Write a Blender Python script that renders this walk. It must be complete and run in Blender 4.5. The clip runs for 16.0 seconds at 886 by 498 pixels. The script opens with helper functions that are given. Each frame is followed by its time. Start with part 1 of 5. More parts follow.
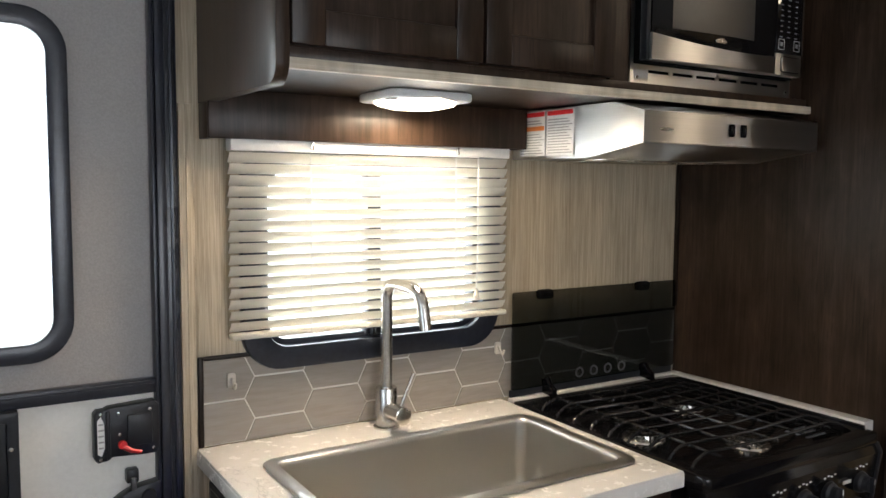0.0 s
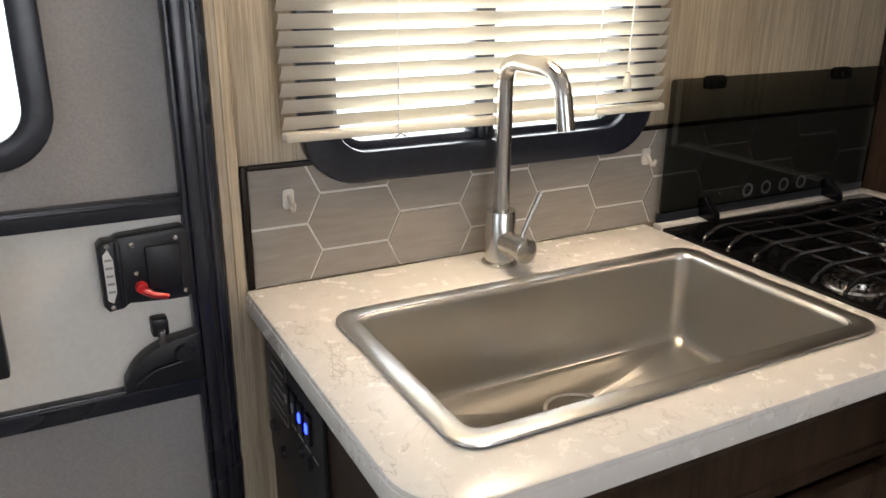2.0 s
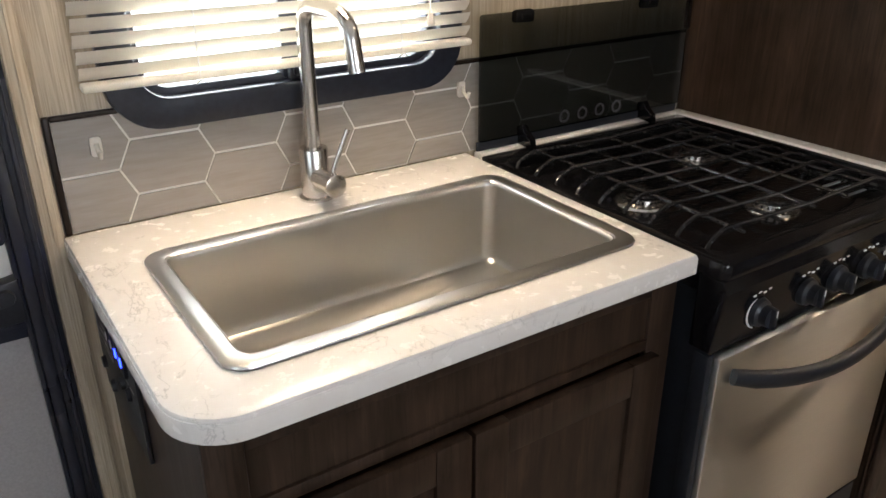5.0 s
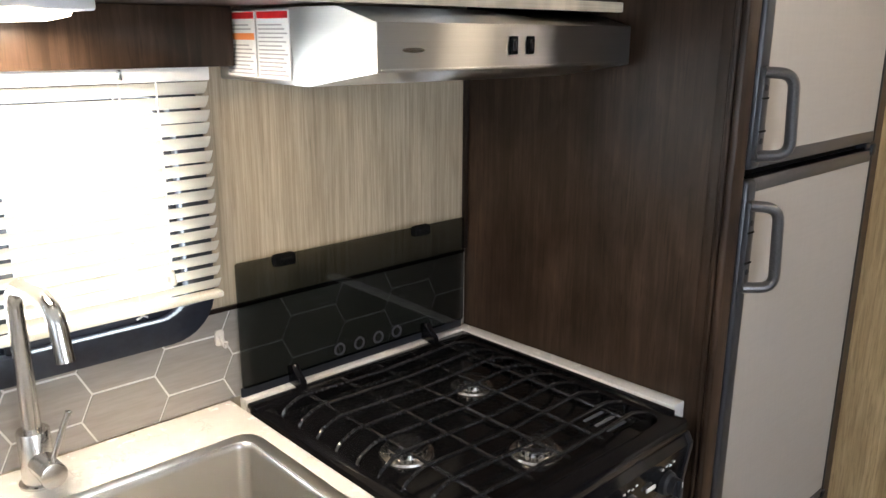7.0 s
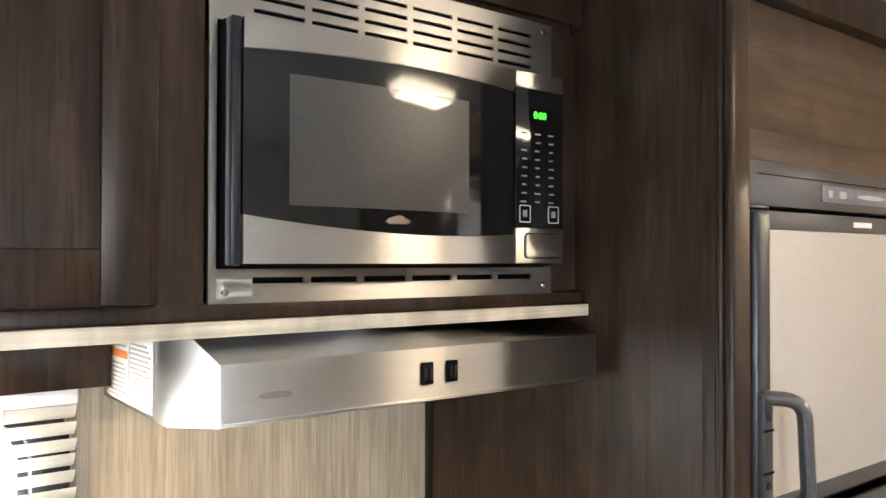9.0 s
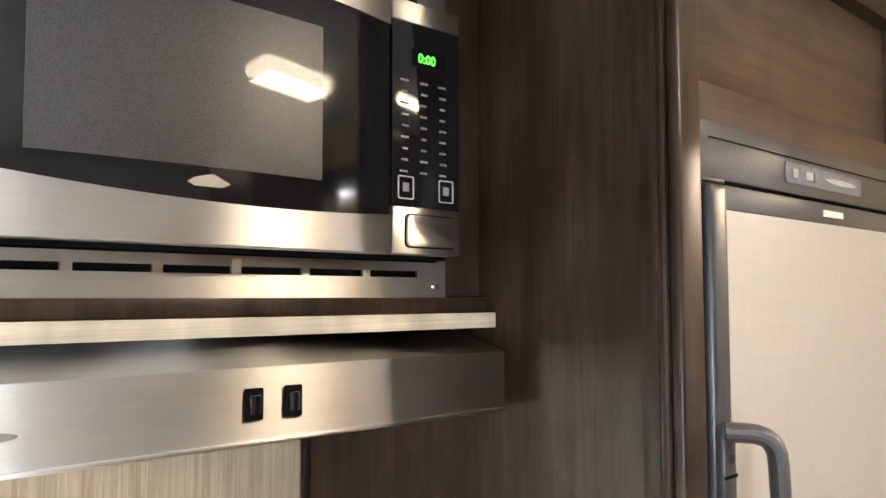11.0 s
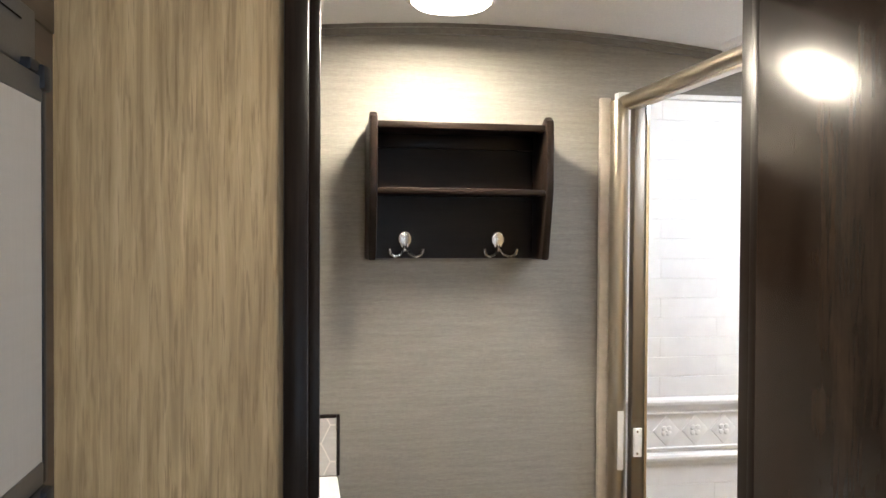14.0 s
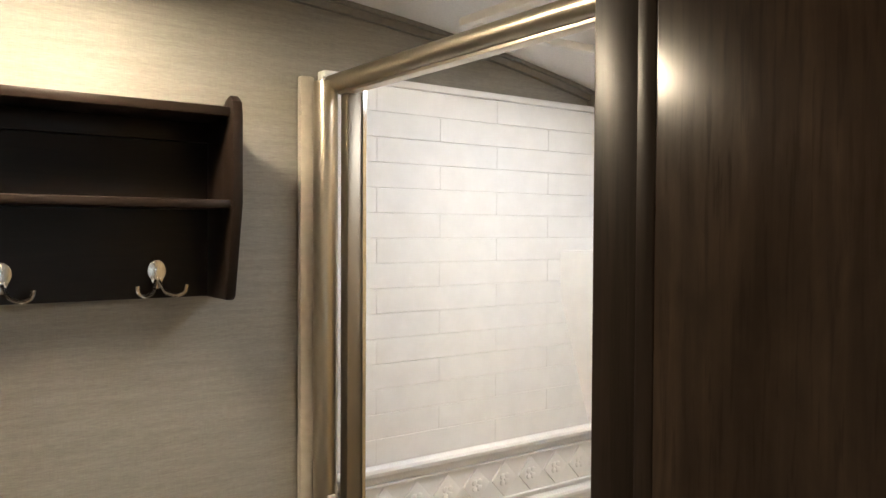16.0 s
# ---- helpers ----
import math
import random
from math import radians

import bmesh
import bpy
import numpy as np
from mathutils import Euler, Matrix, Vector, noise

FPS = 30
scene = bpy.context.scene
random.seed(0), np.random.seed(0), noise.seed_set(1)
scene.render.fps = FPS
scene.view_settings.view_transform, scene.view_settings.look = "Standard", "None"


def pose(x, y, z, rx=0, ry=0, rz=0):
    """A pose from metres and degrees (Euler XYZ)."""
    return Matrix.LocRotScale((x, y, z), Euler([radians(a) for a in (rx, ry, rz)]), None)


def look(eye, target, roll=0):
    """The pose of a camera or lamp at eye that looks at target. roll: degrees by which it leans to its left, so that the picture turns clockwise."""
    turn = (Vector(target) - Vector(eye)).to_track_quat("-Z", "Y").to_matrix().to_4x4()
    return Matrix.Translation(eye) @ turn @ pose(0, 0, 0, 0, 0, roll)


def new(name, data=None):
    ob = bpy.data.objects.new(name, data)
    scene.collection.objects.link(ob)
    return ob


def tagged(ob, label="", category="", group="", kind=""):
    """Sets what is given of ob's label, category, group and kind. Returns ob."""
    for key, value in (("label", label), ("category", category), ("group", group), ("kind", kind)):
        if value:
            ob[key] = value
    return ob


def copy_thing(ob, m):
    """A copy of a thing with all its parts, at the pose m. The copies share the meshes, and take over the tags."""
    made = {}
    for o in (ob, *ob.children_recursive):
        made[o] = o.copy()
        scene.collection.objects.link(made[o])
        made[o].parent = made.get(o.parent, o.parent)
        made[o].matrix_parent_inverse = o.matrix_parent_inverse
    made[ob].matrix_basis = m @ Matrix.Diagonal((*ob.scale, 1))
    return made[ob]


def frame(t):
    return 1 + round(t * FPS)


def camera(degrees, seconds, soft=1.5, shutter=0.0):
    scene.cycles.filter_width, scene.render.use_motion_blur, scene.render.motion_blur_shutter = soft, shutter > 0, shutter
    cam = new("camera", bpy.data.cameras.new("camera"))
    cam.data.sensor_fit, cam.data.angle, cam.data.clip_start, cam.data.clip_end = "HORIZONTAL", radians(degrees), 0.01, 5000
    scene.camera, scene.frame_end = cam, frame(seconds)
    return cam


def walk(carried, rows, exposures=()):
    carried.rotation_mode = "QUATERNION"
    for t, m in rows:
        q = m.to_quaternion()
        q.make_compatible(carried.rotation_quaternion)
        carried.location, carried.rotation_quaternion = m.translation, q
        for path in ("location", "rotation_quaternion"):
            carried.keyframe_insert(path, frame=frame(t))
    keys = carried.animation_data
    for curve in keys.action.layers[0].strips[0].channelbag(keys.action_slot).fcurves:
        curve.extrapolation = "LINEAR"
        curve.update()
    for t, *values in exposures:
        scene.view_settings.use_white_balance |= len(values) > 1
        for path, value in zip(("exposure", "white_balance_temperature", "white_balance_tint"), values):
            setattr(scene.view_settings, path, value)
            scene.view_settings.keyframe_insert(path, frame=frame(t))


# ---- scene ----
cam = camera(58.4, 16.0)
PATH = [
    (0, (0.075, 0.061, 1.432), (1.13, 1.752, 1.268), 0.5),
    (0.5, (0.115, 0.179, 1.407), (1.121, 1.882, 1.113), 0.4),
    (1, (0.205, 0.341, 1.386), (1.159, 2.052, 0.981), 0.4),
    (1.5, (0.26, 0.443, 1.359), (1.168, 2.148, 0.839), 0.4),
    (2, (0.234, 0.544, 1.338), (1.112, 2.218, 0.684), 0.4),
    (2.5, (0.188, 0.612, 1.337), (1.032, 2.265, 0.592), -0.1),
    (3, (0.172, 0.63, 1.335), (1.023, 2.251, 0.53), -0.1),
    (3.5, (0.178, 0.625, 1.339), (1.063, 2.214, 0.506), -0.2),
    (4, (0.206, 0.574, 1.353), (1.149, 2.119, 0.503), 0.1),
    (4.2, (0.233, 0.534, 1.364), (1.193, 2.068, 0.512), 0.2),
    (6.5, (0.525, 0.259, 1.445), (1.725, 1.711, 0.774), -0.2),
    (7, (0.583, 0.352, 1.566), (1.898, 1.765, 1.043), 0.3),
    (7.5, (0.697, 0.308, 1.634), (2.017, 1.787, 1.368), 0.1),
    (8, (0.805, 0.305, 1.67), (2.121, 1.807, 1.563), 0.4),
    (8.5, (0.86, 0.346, 1.686), (2.119, 1.9, 1.666), 0.3),
    (8.7, (0.886, 0.374, 1.69), (2.109, 1.956, 1.7), 0.3),
    (11, (1.173, 0.581, 1.64), (2.509, 2.065, 1.762), -0.1),
    (11.5, (1.195, 0.637, 1.625), (2.777, 1.854, 1.75), 0.0),
    (12, (1.22, 0.728, 1.632), (3.101, 1.401, 1.733), 0.6),
    (12.5, (1.25, 0.78, 1.621), (3.234, 1.015, 1.717), 0.6),
    (13, (1.354, 0.76, 1.612), (3.353, 0.722, 1.68), 0.3),
    (13.5, (1.537, 0.783, 1.605), (3.523, 0.544, 1.619), 0.2),
    (14, (1.62, 0.734, 1.598), (3.589, 0.385, 1.563), 0.3),
    (14.5, (1.727, 0.691, 1.58), (3.665, 0.197, 1.546), 0.2),
    (15, (1.903, 0.714, 1.599), (3.758, -0.034, 1.561), 0.2),
    (15.5, (2.048, 0.744, 1.623), (3.748, -0.309, 1.587), 0.1),
    (16, (2.162, 0.655, 1.658), (3.778, -0.523, 1.611), 0.3),
]
EXPO = [(0.0, -0.1, 6600, 14), (1.5, -0.2, 6850, 16), (4.0, -0.15, 6850, 17), (6.5, 0.6, 6300, 14), (7.5, 0.8, 6400, 14), (8.5, 1.2, 6550, 14), (11.0, 1.45, 6800, 14),
        (11.5, 1.65, 6850, 14), (12.0, 1.45, 5650, 12), (12.5, 1.1, 5700, 12), (13.0, 0.7, 5950, 12), (14.0, 0.42, 5900, 11), (15.0, 0.0, 6600, 10), (15.5, -0.2, 6700, 10), (16.0, -0.1, 6700, 10)]
walk(cam, [(t, look(eye, target, roll)) for t, eye, target, roll in PATH], EXPO)

# ---- world and light ----
world = bpy.data.worlds.new("world")
scene.world = world
world.use_nodes = True
wn, wl = world.node_tree.nodes, world.node_tree.links
sky = wn.new("ShaderNodeTexSky")
sky.sky_type, sky.sun_disc = "NISHITA", False
sky.sun_elevation, sky.sun_rotation = radians(48), radians(150)
wl.new(sky.outputs[0], wn["Background"].inputs[0])
wn["Background"].inputs[1].default_value = 0.08


def lamp(name, kind, m, power, colour=(1, 1, 1), **kw):
    data = bpy.data.lights.new(name, kind)
    data.energy, data.color = power, colour
    for key, value in kw.items():
        if key == "size":
            data.size = value
        elif key == "size_y":
            data.shape, data.size_y = "RECTANGLE", value
        elif key == "radius":
            data.shadow_soft_size = value
        elif key == "angle":
            data.angle = value
        elif key == "disk":
            data.shape, data.size = "DISK", value
    ob = new(name, data)
    ob.matrix_world = m
    return ob


DAY, WARM = (0.93, 0.96, 1.0), (1.0, 0.83, 0.60)
lamp("sun", "SUN", look((1, -4, 6), (0.2, 1.2, 0)), 3.0, (1, 0.95, 0.88), angle=radians(0.5))
lamp("galley_window_daylight", "AREA", look((0.95, 1.86, 1.28), (0.95, 0, 1.28)), 34, DAY, size=1.15, size_y=0.95)
lamp("entry_window_daylight", "AREA", look((-0.20, 1.86, 1.42), (-0.20, 0, 1.42)), 30, DAY, size=1.0, size_y=1.1)
lamp("dinette_window_daylight", "AREA", look((0.55, -1.16, 1.35), (0.7, 1, 1.1)), 12, DAY, size=1.1, size_y=0.6)
lamp("under_cabinet_lamp_light", "AREA", look((0.865, 1.435, 1.571), (0.865, 1.435, 0)), 5.5, WARM, disk=0.17)
lamp("ceiling_lamp_light", "AREA", look((2.11, 0.43, 2.080), (2.11, 0.43, 0)), 2.0, WARM, size=0.26, size_y=0.12)
lamp("bath_lamp_light", "AREA", look((3.25, 0.43, 2.062), (3.25, 0.43, 0)), 13, WARM, disk=0.15)
lamp("skylight_daylight", "AREA", look((2.98, -0.42, 2.018), (2.98, -0.42, 0)), 6.5, DAY, size=0.46, size_y=0.38)


# ---- materials ----
def node_mat(name, rough=0.5, metal=0.0, spec=0.5):
    m = bpy.data.materials.new(name)
    m.use_nodes = True
    b = m.node_tree.nodes["Principled BSDF"]
    b.inputs["Roughness"].default_value, b.inputs["Metallic"].default_value = rough, metal
    b.inputs["Specular IOR Level"].default_value = spec
    return m, m.node_tree.nodes, m.node_tree.links, b


def coords(n, l, scale):
    tc, mp = n.new("ShaderNodeTexCoord"), n.new("ShaderNodeMapping")
    mp.inputs["Scale"].default_value = scale
    l.new(tc.outputs["Object"], mp.inputs[0])
    return mp.outputs[0]


def noise_at(n, l, scale, s=1.0, detail=4.0, rough=0.6, dist=0.0):
    t = n.new("ShaderNodeTexNoise")
    t.inputs["Scale"].default_value, t.inputs["Detail"].default_value = s, detail
    t.inputs["Roughness"].default_value, t.inputs["Distortion"].default_value = rough, dist
    l.new(coords(n, l, scale), t.inputs["Vector"])
    return t.outputs["Fac"]


def ramp(n, l, fac, stops):
    r = n.new("ShaderNodeValToRGB")
    e = r.color_ramp.elements
    while len(e) < len(stops):
        e.new(0.5)
    for k, (p, c) in enumerate(stops):
        e[k].position, e[k].color = p, (*c, 1)
    l.new(fac, r.inputs[0])
    return r.outputs[0]


def mix(n, l, fac, a, b, mode="MIX"):
    x = n.new("ShaderNodeMixRGB")
    x.blend_type = mode
    for sock, v in zip(x.inputs, (fac, a, b)):
        if isinstance(v, (int, float)):
            sock.default_value = v
        elif isinstance(v, tuple):
            sock.default_value = (*v, 1)
        else:
            l.new(v, sock)
    return x.outputs[0]


def bump(n, l, b, fac, strength, dist=0.002):
    x = n.new("ShaderNodeBump")
    x.inputs["Strength"].default_value, x.inputs["Distance"].default_value = strength, dist
    l.new(fac, x.inputs["Height"])
    l.new(x.outputs[0], b.inputs["Normal"])


def rough_var(n, l, b, fac, lo, hi):
    x = n.new("ShaderNodeMapRange")
    x.inputs["To Min"].default_value, x.inputs["To Max"].default_value = lo, hi
    l.new(fac, x.inputs[0])
    l.new(x.outputs[0], b.inputs["Roughness"])


def streaked(name, dark, mid, light, rough, scale=(90, 90, 2.2), tone=0.5, relief=0.25, blotch=(3, 3, 0.6), mottle=0.3, spec=0.5):
    """Printed wood grain that runs up the panel: fine pores over streaks, broad bands and cloudy stain."""
    m, n, l, b = node_mat(name, rough, 0.0, spec)
    fine = noise_at(n, l, scale, 1.0, 5, 0.65, 0.8)
    pores = noise_at(n, l, tuple(s * 2.6 for s in scale), 1.0, 3, 0.6, 0.3)
    band = noise_at(n, l, tuple(s * 0.22 for s in scale), 1.0, 3, 0.5, 1.8)
    wide = noise_at(n, l, blotch, 1.0, 2)
    cloud = noise_at(n, l, tuple(s * 4.5 for s in blotch), 1.0, 4, 0.55, 0.6)
    c = ramp(n, l, fine, [(0.30, dark), (0.5, mid), (0.70, light)])
    c2 = ramp(n, l, band, [(0.32, dark), (0.62, light)])
    c = mix(n, l, tone, c, c2)
    c = mix(n, l, ramp(n, l, pores, [(0.36, (0.55, 0.55, 0.55)), (0.46, (0, 0, 0))]), c, dark)
    c = mix(n, l, ramp(n, l, wide, [(0.35, (0, 0, 0)), (0.7, (0.35, 0.35, 0.35))]), c, mid)
    low, high = 1.0 - mottle, 1.0 + mottle
    c = mix(n, l, 1.0, c, ramp(n, l, cloud, [(0.32, (low, low, low)), (0.68, (high, high, high))]), "MULTIPLY")
    l.new(c, b.inputs["Base Color"])
    rough_var(n, l, b, mix(n, l, 0.5, fine, cloud), max(0.05, rough - 0.08), rough + 0.12)
    bump(n, l, b, fine, relief, 0.0008)
    return m


def speckled(name, a, c, rough, scale=40, relief=0.1, metal=0.0, dist=0.001, spec=0.5):
    m, n, l, b = node_mat(name, rough, metal, spec)
    f = noise_at(n, l, (scale,) * 3, 1.0, 6)
    g = noise_at(n, l, (4, 4, 4), 1.0, 3)
    col = ramp(n, l, f, [(0.35, a), (0.65, c)])
    col = mix(n, l, 0.25, col, ramp(n, l, g, [(0.35, a), (0.65, c)]))
    l.new(col, b.inputs["Base Color"])
    rough_var(n, l, b, g, max(0.02, rough - 0.05), rough + 0.06)
    if relief:
        bump(n, l, b, f, relief, dist)
    return m


def brushed(name, base, rough, scale=(3, 3, 300), spread=0.08, drawn=0.0):
    """Brushed metal; drawn stretches its reflections across a level brushing."""
    m, n, l, b = node_mat(name, rough, 1.0)
    f = noise_at(n, l, scale, 1.0, 3)
    g = noise_at(n, l, (5, 5, 5), 1.0, 3)
    l.new(ramp(n, l, f, [(0.3, tuple(v * 0.94 for v in base)), (0.7, base)]), b.inputs["Base Color"])
    rough_var(n, l, b, mix(n, l, 0.5, f, g), rough - spread, rough + spread)
    if drawn:
        t = n.new("ShaderNodeTangent")
        t.direction_type, t.axis = "RADIAL", "Z"
        l.new(t.outputs[0], b.inputs["Tangent"])
        b.inputs["Anisotropic"].default_value, b.inputs["Anisotropic Rotation"].default_value = drawn, 0.25
    return m


def glowing(name, colour, strength):
    m, n, l, b = node_mat(name, 0.4)
    b.inputs["Base Color"].default_value = (*colour, 1)
    b.inputs["Emission Color"].default_value = (*colour, 1)
    b.inputs["Emission Strength"].default_value = strength
    return m


def woven(name, a, c, rough=0.8, sx=500, thread=(60, 60, 900), relief=0.3):
    """Wall vinyl with fine level threads."""
    m, n, l, b = node_mat(name, rough)
    f = noise_at(n, l, thread, 1.0, 4, 0.7)
    g = noise_at(n, l, (8, 8, 140), 1.0, 4)
    h = noise_at(n, l, (700, 700, 40), 1.0, 2)
    col = ramp(n, l, f, [(0.32, a), (0.68, c)])
    col = mix(n, l, 0.4, col, ramp(n, l, g, [(0.3, a), (0.7, c)]))
    col = mix(n, l, 0.2, col, ramp(n, l, h, [(0.3, a), (0.7, c)]))
    l.new(col, b.inputs["Base Color"])
    bump(n, l, b, f, relief, 0.001)
    return m


DARK_WOOD = streaked("dark_stained_wood", (0.012, 0.0070, 0.0044), (0.027, 0.0162, 0.0105), (0.058, 0.0350, 0.0232), 0.32, (70, 70, 4.0), 0.45, 0.15, (3, 3, 1.6), 0.34, 0.22)
DOOR_WOOD = streaked("satin_dark_door", (0.012, 0.0075, 0.005), (0.022, 0.014, 0.010), (0.040, 0.026, 0.018), 0.17, (70, 70, 4.0), 0.45, 0.02, (3, 3, 1.6), 0.3, 0.2)
SHELF_WOOD = streaked("espresso_shelf_wood", (0.009, 0.006, 0.0047), (0.012, 0.008, 0.0063), (0.015, 0.0095, 0.007), 0.34, (60, 4, 60), 0.45, 0.05, (3, 1, 3), 0.15, 0.15)
FRIDGE_WOOD = streaked("walnut_wood", (0.035, 0.022, 0.015), (0.065, 0.043, 0.030), (0.11, 0.075, 0.053), 0.33, (2.5, 70, 70), 0.5, 0.15, (2, 3, 3), 0.28, 0.28)
LIGHT_WOOD = streaked("pale_oak_panel", (0.24, 0.185, 0.12), (0.43, 0.35, 0.245), (0.60, 0.51, 0.385), 0.50, (190, 190, 4.0), 0.28, 0.2, (3, 3, 0.8), 0.1)
OAK_WALL = streaked("honey_oak_panel", (0.25, 0.162, 0.074), (0.47, 0.337, 0.168), (0.66, 0.50, 0.285), 0.46, (85, 85, 4.5), 0.3, 0.2, (3, 3, 0.8), 0.12)
LEDGE_WOOD = streaked("pale_edge_banding", (0.38, 0.31, 0.22), (0.52, 0.45, 0.34), (0.65, 0.58, 0.46), 0.45, (3, 90, 200), 0.4, 0.1)
FLOOR_WOOD = streaked("floor_vinyl_wood", (0.22, 0.18, 0.14), (0.32, 0.26, 0.20), (0.42, 0.35, 0.28), 0.45, (2.5, 40, 40), 0.5, 0.2)
BLACK = speckled("black_plastic", (0.010, 0.011, 0.014), (0.016, 0.018, 0.023), 0.38, 200, 0.08, spec=0.35)
FRAME_BLACK = speckled("black_painted_metal", (0.011, 0.013, 0.020), (0.020, 0.023, 0.034), 0.28, 90, 0.04)
ENAMEL = speckled("black_enamel", (0.004, 0.004, 0.005), (0.007, 0.007, 0.008), 0.12, 30, 0.02, spec=0.3)
GRATE = speckled("grate_enamel", (0.010, 0.010, 0.011), (0.02, 0.02, 0.021), 0.16, 150, 0.08)
STEEL = brushed("brushed_stainless", (0.72, 0.70, 0.67), 0.36, (3, 3, 500), 0.03, 0.97)
SINK_STEEL = brushed("sink_stainless", (0.62, 0.595, 0.555), 0.29, (3, 3, 3), 0.02)
RIM_STEEL = brushed("sink_rim_stainless", (0.68, 0.66, 0.63), 0.31, (4, 4, 4), 0.02)
NICKEL = brushed("brushed_nickel", (0.66, 0.63, 0.59), 0.24, (60, 60, 5), 0.05)
CHROME = brushed("chrome", (0.75, 0.75, 0.75), 0.10, (40, 40, 40), 0.03)
SATIN = brushed("satin_nickel_profile", (0.47, 0.42, 0.34), 0.34, (200, 200, 3), 0.05)
DARK_SATIN = brushed("dark_satin_profile", (0.22, 0.195, 0.16), 0.38, (200, 200, 3), 0.05)
GUNMETAL = speckled("grey_metallic_trim", (0.075, 0.075, 0.080), (0.11, 0.108, 0.114), 0.32, 300, 0.03, 0.55)
WHITE = speckled("white_paint", (0.70, 0.69, 0.67), (0.79, 0.78, 0.76), 0.45, 60, 0.08)
CEILING = speckled("white_ceiling_panel", (0.70, 0.70, 0.70), (0.80, 0.80, 0.79), 0.7, 220, 0.15)
DOOR_GREY = speckled("grey_pebbled_skin", (0.28, 0.262, 0.255), (0.345, 0.325, 0.315), 0.55, 260, 0.5, dist=0.001)
DOOR_WHITE = speckled("white_door_skin", (0.76, 0.725, 0.66), (0.82, 0.785, 0.72), 0.45, 120, 0.15)
ACRYLIC = speckled("white_moulded_acrylic", (0.76, 0.76, 0.76), (0.82, 0.82, 0.82), 0.38, 20, 0.03)
GROUT = speckled("pale_grout", (0.68, 0.65, 0.60), (0.78, 0.75, 0.70), 0.7, 200, 0.2)
FABRIC = woven("grey_grasscloth_vinyl", (0.165, 0.155, 0.135), (0.30, 0.285, 0.255))
FRIDGE_SKIN = woven("pale_linen_laminate", (0.33, 0.308, 0.283), (0.39, 0.367, 0.338), 0.42, 500, (500, 500, 14), 0.08)
SEAL = speckled("pale_satin_flange", (0.40, 0.365, 0.31), (0.47, 0.43, 0.37), 0.35, 60, 0.03)
STILE_GREY = speckled("dark_grey_door_profile", (0.022, 0.024, 0.029), (0.032, 0.034, 0.040), 0.32, 300, 0.03, 0.1)
RED = speckled("red_plastic", (0.55, 0.01, 0.015), (0.65, 0.02, 0.02), 0.35, 60, 0.05)
PAPER = speckled("white_label_paper", (0.72, 0.71, 0.69), (0.78, 0.77, 0.75), 0.6, 80, 0.03)
PRINT = speckled("grey_print", (0.30, 0.29, 0.28), (0.38, 0.37, 0.36), 0.6, 80, 0)
ORANGE = speckled("orange_print", (0.75, 0.22, 0.05), (0.80, 0.26, 0.07), 0.6, 80, 0)
DIM_PRINT = speckled("dim_key_print", (0.13, 0.13, 0.14), (0.17, 0.17, 0.18), 0.5, 80, 0)
WHITE_PRINT = speckled("white_print", (0.60, 0.60, 0.60), (0.70, 0.70, 0.70), 0.5, 80, 0)
CLEAR = speckled("clear_plastic_hook", (0.62, 0.57, 0.50), (0.72, 0.67, 0.60), 0.25, 40, 0.03)
VENT_GREY = speckled("grey_vent_metal", (0.10, 0.106, 0.128), (0.14, 0.147, 0.17), 0.4, 120, 0.05)
BRONZE = speckled("grey_crown_moulding", (0.15, 0.14, 0.125), (0.20, 0.19, 0.17), 0.35, 90, 0.03)
CASING = streaked("dark_casing", (0.009, 0.0055, 0.004), (0.016, 0.0105, 0.008), (0.028, 0.019, 0.014), 0.30, (90, 90, 3), 0.5, 0.1, (3, 3, 1), 0.2, 0.15)
LENS = glowing("lit_lens", (1.0, 0.87, 0.66), 10)
BLUE_LED = glowing("blue_led", (0.01, 0.03, 1.0), 14)
GREEN_LED = glowing("green_led", (0.05, 1.0, 0.05), 1.2)
OUTSIDE = glowing("bright_hazy_sky", (0.80, 0.92, 1.0), 2.7)
GROUND = speckled("pale_gravel", (0.40, 0.40, 0.40), (0.55, 0.55, 0.54), 0.9, 5, 0.2)


def counter_mat():
    m, n, l, b = node_mat("marbled_laminate", 0.26)
    g = noise_at(n, l, (45, 45, 45), 1.0, 5)
    soft = noise_at(n, l, (9, 9, 9), 1.0, 4, 0.6, 1.0)
    c = ramp(n, l, g, [(0.3, (0.69, 0.66, 0.62)), (0.7, (0.73, 0.705, 0.67))])
    c = mix(n, l, ramp(n, l, soft, [(0.36, (0.20, 0.20, 0.20)), (0.62, (0, 0, 0))]), c, (0.60, 0.575, 0.545))
    for scale, width, depth, where in ((7, 0.006, 0.5, 5.0), (17, 0.010, 0.4, 8.0)):
        f = noise_at(n, l, (scale, scale * 0.6, scale), 1.0, 6, 0.62, 0.5)
        vein = ramp(n, l, f, [(0.5 - width, (0, 0, 0)), (0.5, (depth, depth, depth)), (0.5 + width, (0, 0, 0))])
        mask = ramp(n, l, noise_at(n, l, (where, where, where), 1.0, 2), [(0.50, (0, 0, 0)), (0.60, (1, 1, 1))])
        c = mix(n, l, mix(n, l, 1.0, vein, mask, "MULTIPLY"), c, (0.24, 0.225, 0.215))
    l.new(c, b.inputs["Base Color"])
    rough_var(n, l, b, g, 0.20, 0.32)
    return m


